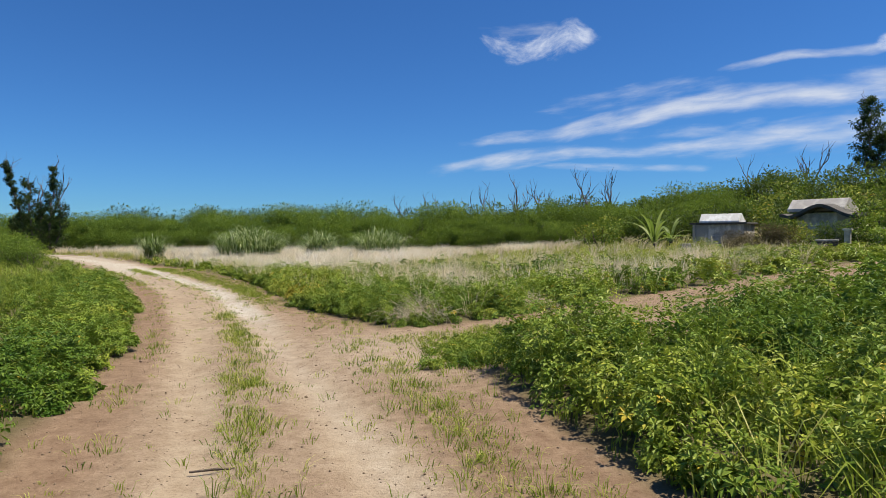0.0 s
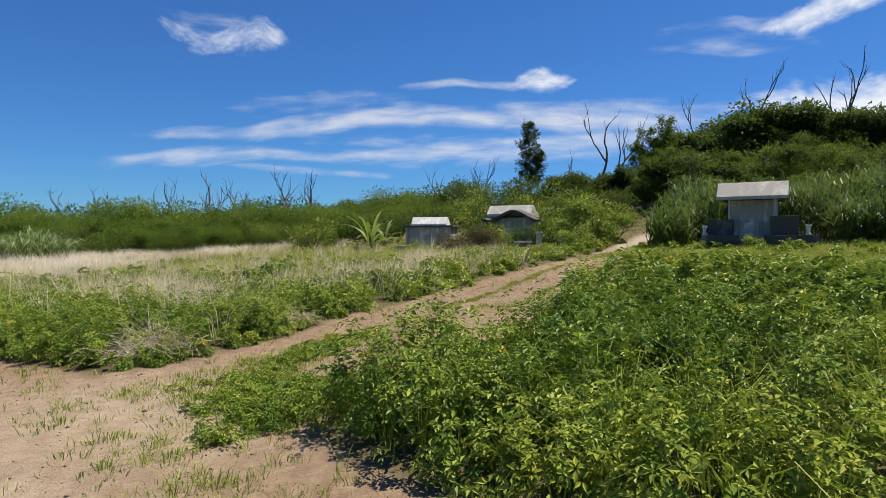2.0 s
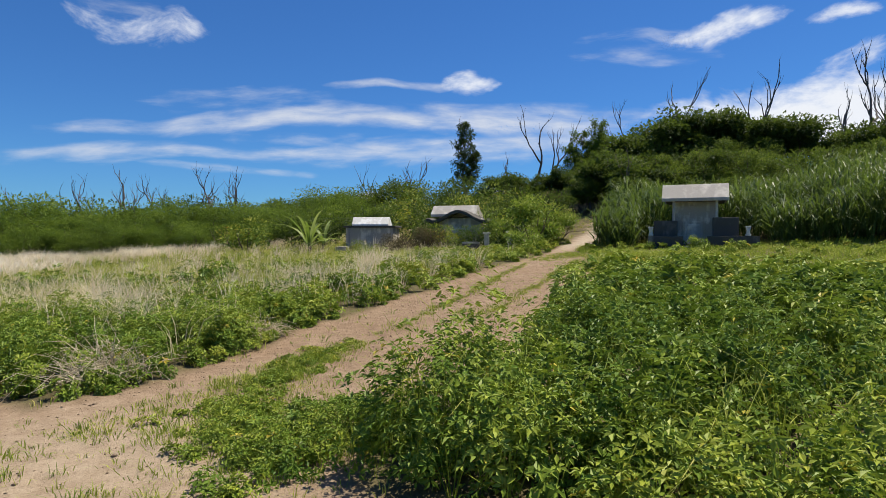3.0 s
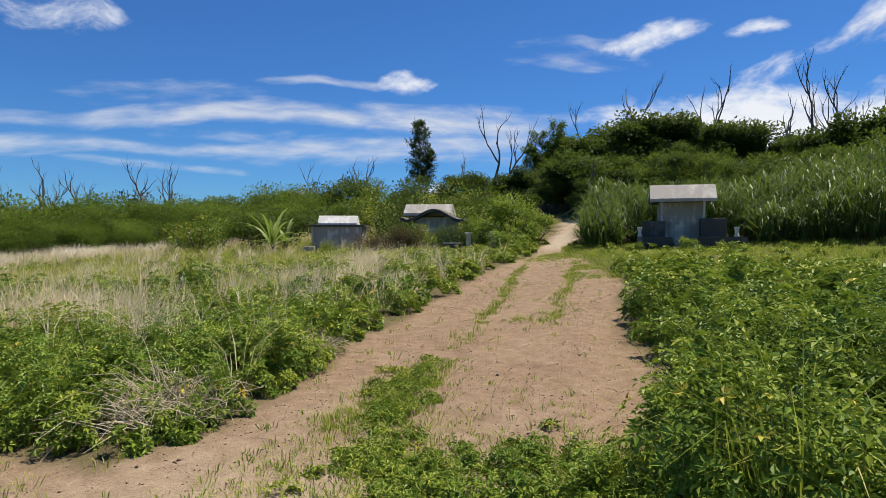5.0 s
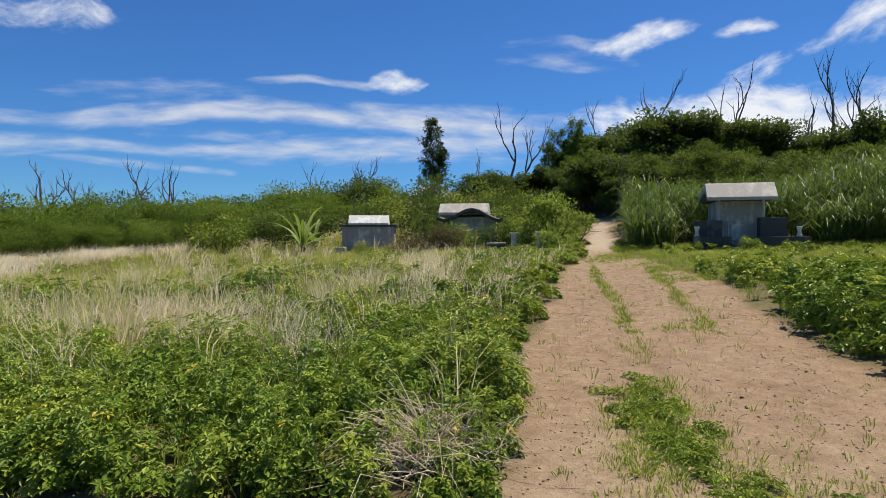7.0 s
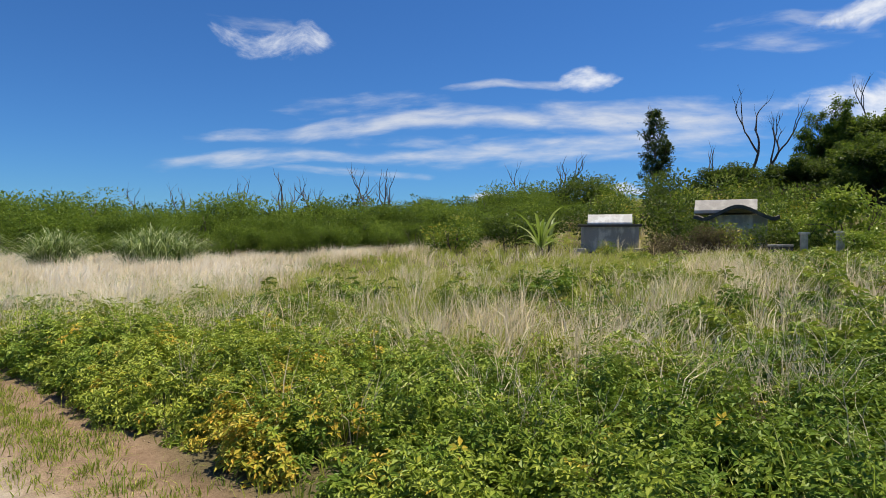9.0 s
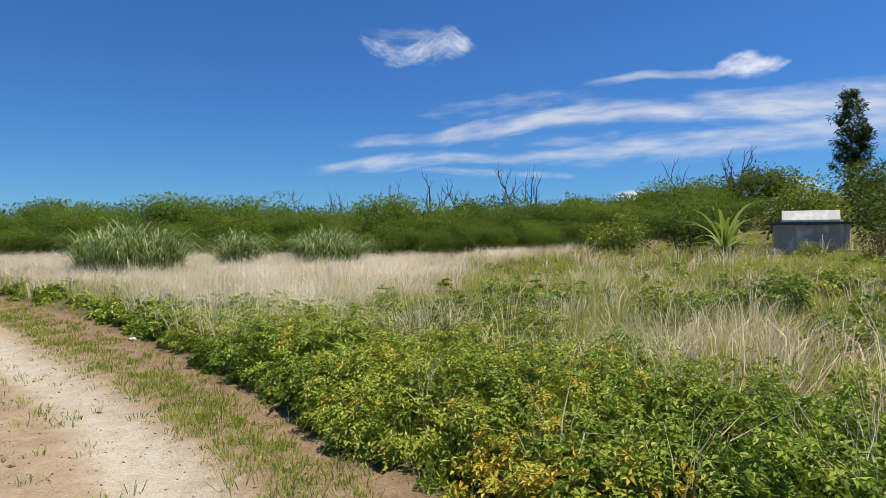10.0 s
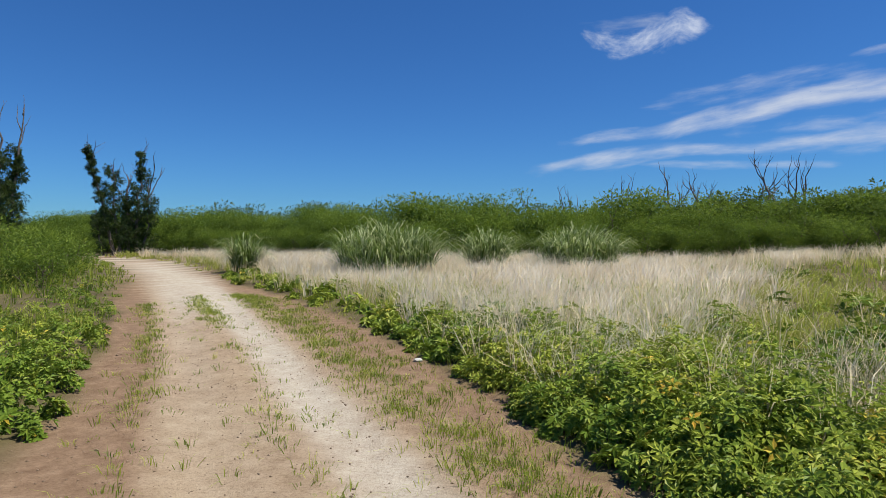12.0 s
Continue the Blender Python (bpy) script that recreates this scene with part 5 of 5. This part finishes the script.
def build_pebbles():
    """Loose stones and dead leaf crumbs on the road."""
    x, y = scatter(-12, 10, 1.5, 24, 55)
    p = plan(x, y)
    ok = p["edge"] < 0.15
    cx, cy = scatter(-1, 13, 7, 17, 130)
    dug = plan(cx, cy)
    dug = (dug["es"] < 0.0) & (dug["em"] > 0.2) & (rng.random(len(cx)) < 0.25 + 0.75 * step(0.45, 0.6, fbm(cx, cy, 0.7, 141)))
    x, y = np.concatenate([x[ok], cx[dug]]), np.concatenate([y[ok], cy[dug]])
    n = len(x)
    s = rng.uniform(0.004, 0.012, n) * (1 + 1.0 * (rng.random(n) < 0.02))
    base = np.array([(1, 0, 0), (0, 1, 0), (-1, 0, 0), (0, -1, 0), (0, 0, 0.7), (0, 0, -0.5)], float)
    V = (base[None] * s[:, None, None] * rng.uniform(0.6, 1.4, (n, 6, 1)) + np.stack([x, y, ground_z(x, y) + s * 0.2], 1)[:, None]).reshape(-1, 3)
    f = np.array([(0, 1, 4), (1, 2, 4), (2, 3, 4), (3, 0, 4), (1, 0, 5), (2, 1, 5), (3, 2, 5), (0, 3, 5)])
    F = (f[None] + np.arange(n)[:, None, None] * 6).reshape(-1, 3)
    tagged(raw("pebbles", V, F, PEBBLE, smooth=True), "scattered small stones and crumbs on the dirt road", "stones", kind="stuff")


build_pebbles()


# ---- clouds ----
def cloud(spine, label, mat=STREAK):
    """A sheet of vapour far off along a bent line: bearing and height in degrees, half its width, and how dense it is."""
    R, nv = 1800.0, 15
    line = curve_points(spine, 10)
    run = np.concatenate([[0], np.cumsum(np.hypot(*np.diff(line[:, :2], axis=0).T))])
    v = np.linspace(-1, 1, nv)
    az = np.repeat(line[:, 0], nv) * np.pi / 180
    off = (np.maximum(line[:, 2], 0.05)[:, None] * 1.9 * v[None]).ravel()
    el = (np.repeat(line[:, 1], nv) + off) * np.pi / 180
    V = R * np.stack([np.cos(el) * np.sin(az), np.cos(el) * np.cos(az), np.sin(el)], 1)
    ends = np.minimum(1, np.minimum(run, run[-1] - run) / (0.12 * run[-1]))
    T = (line[:, 3][:, None] * (1 - v[None] ** 2) ** 1.3 - 0.35 * np.abs(v[None]) ** 2 - 0.4 * (1 - ends)[:, None]).ravel()
    k = (np.arange(len(line) - 1)[:, None] * nv + np.arange(nv - 1)[None]).ravel()
    F = np.stack([k, k + nv, k + nv + 1, k + 1], 1)
    ob = raw("cloud", V, F, mat, dict(thick=T, along=np.repeat(run, nv) + 3 * line[0, 0], across=off + 2 * line[0, 1]), True)
    ob.visible_shadow = False
    return tagged(ob, label, "cloud", "clouds", "structure")


cloud([(2.5, 19, 0.5, 0.15), (5, 17.6, 0.9, 0.35), (7.5, 17.0, 0.9, 0.42), (10, 17.5, 1.1, 0.5), (12, 18.2, 1.3, 0.62), (13.6, 17.9, 0.8, 0.6), (15.4, 17.6, 0.3, 0.2)], "wispy white cloud high in the blue sky", PUFF)
cloud([(2.5, 19.0, 0.4, 0.1), (7, 18.9, 0.6, 0.25), (12, 18.9, 0.6, 0.2)], "faint upper edge of a wispy cloud")
cloud([(-1, 8.3, 0.4, 0.1), (5, 9.05, 0.55, 0.42), (10, 9.3, 0.55, 0.48), (13, 9.9, 0.7, 0.6), (17.5, 10.65, 0.8, 0.66), (22, 11.25, 0.85, 0.62), (27.5, 11.6, 0.9, 0.66), (33, 11.4, 0.9, 0.62), (38, 11.2, 1.1, 0.62), (44, 10.9, 1.3, 0.6), (50, 10.4, 1.5, 0.5), (58, 10.0, 1.5, 0.3)], "long white streak of cloud arching across the sky")
cloud([(8, 11.5, 0.8, 0.05), (16, 12.0, 0.9, 0.22), (23, 12.7, 0.9, 0.2), (28, 12.8, 0.6, 0.05)], "faint veil of cloud over the long streak")
cloud([(-2.5, 5.9, 0.5, 0.15), (0.5, 6.35, 0.7, 0.48), (5, 6.95, 0.75, 0.55), (10, 7.6, 0.6, 0.5), (13.4, 7.8, 0.5, 0.45), (18, 7.6, 0.5, 0.4), (23, 7.7, 0.8, 0.5), (28, 8.0, 1.0, 0.58), (33, 8.2, 1.1, 0.58), (38, 8.4, 1.1, 0.55), (44, 8.6, 1.1, 0.5), (50, 8.4, 1.2, 0.4), (57, 8.0, 1.0, 0.1)], "long thin veil of cloud low in the sky")
cloud([(8, 6.6, 0.25, 0.1), (13, 6.4, 0.3, 0.4), (17, 6.2, 0.3, 0.4), (21, 6.0, 0.3, 0.35), (26, 5.8, 0.25, 0.1)], "narrow low streak of cloud")
cloud([(15, 9.0, 0.5, 0.05), (23, 9.2, 0.6, 0.22), (30, 9.4, 0.5, 0.05)], "faint veil between two streaks of cloud")
cloud([(24.5, 14.0, 0.25, 0.05), (27.4, 14.3, 0.3, 0.42), (30.5, 14.6, 0.3, 0.55), (33, 14.3, 0.3, 0.55), (36, 14.2, 0.35, 0.6), (37.6, 14.5, 0.4, 0.5)], "thin tail of a small white cloud")
cloud([(35.6, 14.2, 0.3, 0.3), (37.4, 14.5, 0.7, 0.62), (38.8, 14.5, 0.9, 0.8), (40.3, 14.4, 0.7, 0.62), (41.6, 14.5, 0.35, 0.5), (42.6, 14.4, 0.2, 0.1)], "small bright white cloud", PUFF)
cloud([(48.5, 17.9, 0.4, 0.1), (54, 18.0, 0.5, 0.25), (57, 17.4, 0.5, 0.4), (60, 17.0, 0.5, 0.3)], "thin wisp beside a soft cloud")
cloud([(56.5, 17.0, 0.4, 0.3), (59.4, 17.1, 0.8, 0.72), (61.8, 17.7, 1.0, 0.75), (65.0, 18.2, 0.7, 0.6), (67.5, 18.4, 0.3, 0.15)], "soft white cloud above the hill", PUFF)
cloud([(47, 16.9, 0.6, 0.05), (55, 16.2, 0.8, 0.25), (63, 15.6, 0.8, 0.1)], "faint veil under a soft cloud")
cloud([(67.2, 17.2, 0.3, 0.2), (69.6, 17.5, 0.5, 0.65), (71.4, 17.5, 0.5, 0.65), (73.4, 17.4, 0.3, 0.2)], "small white cloud above the hill", PUFF)
cloud([(73, 15.1, 0.5, 0.3), (76, 15.6, 0.7, 0.5), (78, 16.6, 1.2, 0.6), (80.5, 17.4, 1.6, 0.7), (84, 18, 1.8, 0.6), (88, 18.4, 1.2, 0.3)], "broken white cloud above the hill", PUFF)
cloud([(68, 13.1, 0.5, 0.2), (70.5, 13.6, 1.0, 0.5), (72, 14.2, 0.9, 0.5), (74.5, 15.0, 0.4, 0.2)], "thin cloud rising from the cloud bank", PUFF)
cloud([(53, 10.8, 0.7, 0.3), (57, 11.0, 1.0, 0.65), (60, 10.6, 1.4, 0.8), (64, 9.5, 2.0, 1.0), (67, 9.7, 2.2, 1.2), (70.6, 9.7, 2.5, 1.3), (73.5, 9.2, 2.5, 1.2), (77, 8.8, 2.2, 1.0), (82, 9.0, 2.6, 1.0), (92, 9.0, 2.8, 0.8)], "bright white cloud bank behind the hill", PUFF)
cloud([(27.2, 3.9, 0.25, 0.3), (29.3, 4.0, 0.4, 0.9), (31.4, 3.9, 0.25, 0.3)], "small white cloud low over the hedge", PUFF)
cloud([(39.5, 4.2, 0.3, 0.3), (42, 4.5, 0.5, 0.9), (45, 4.3, 0.3, 0.3)], "small white cloud low behind the tombs", PUFF)
cloud([(88, 13, 3.5, 0.3), (100, 15, 5.0, 0.6), (112, 16, 5.5, 0.6), (128, 14, 3.5, 0.3)], "broad white cloud to the side of the hill", PUFF)
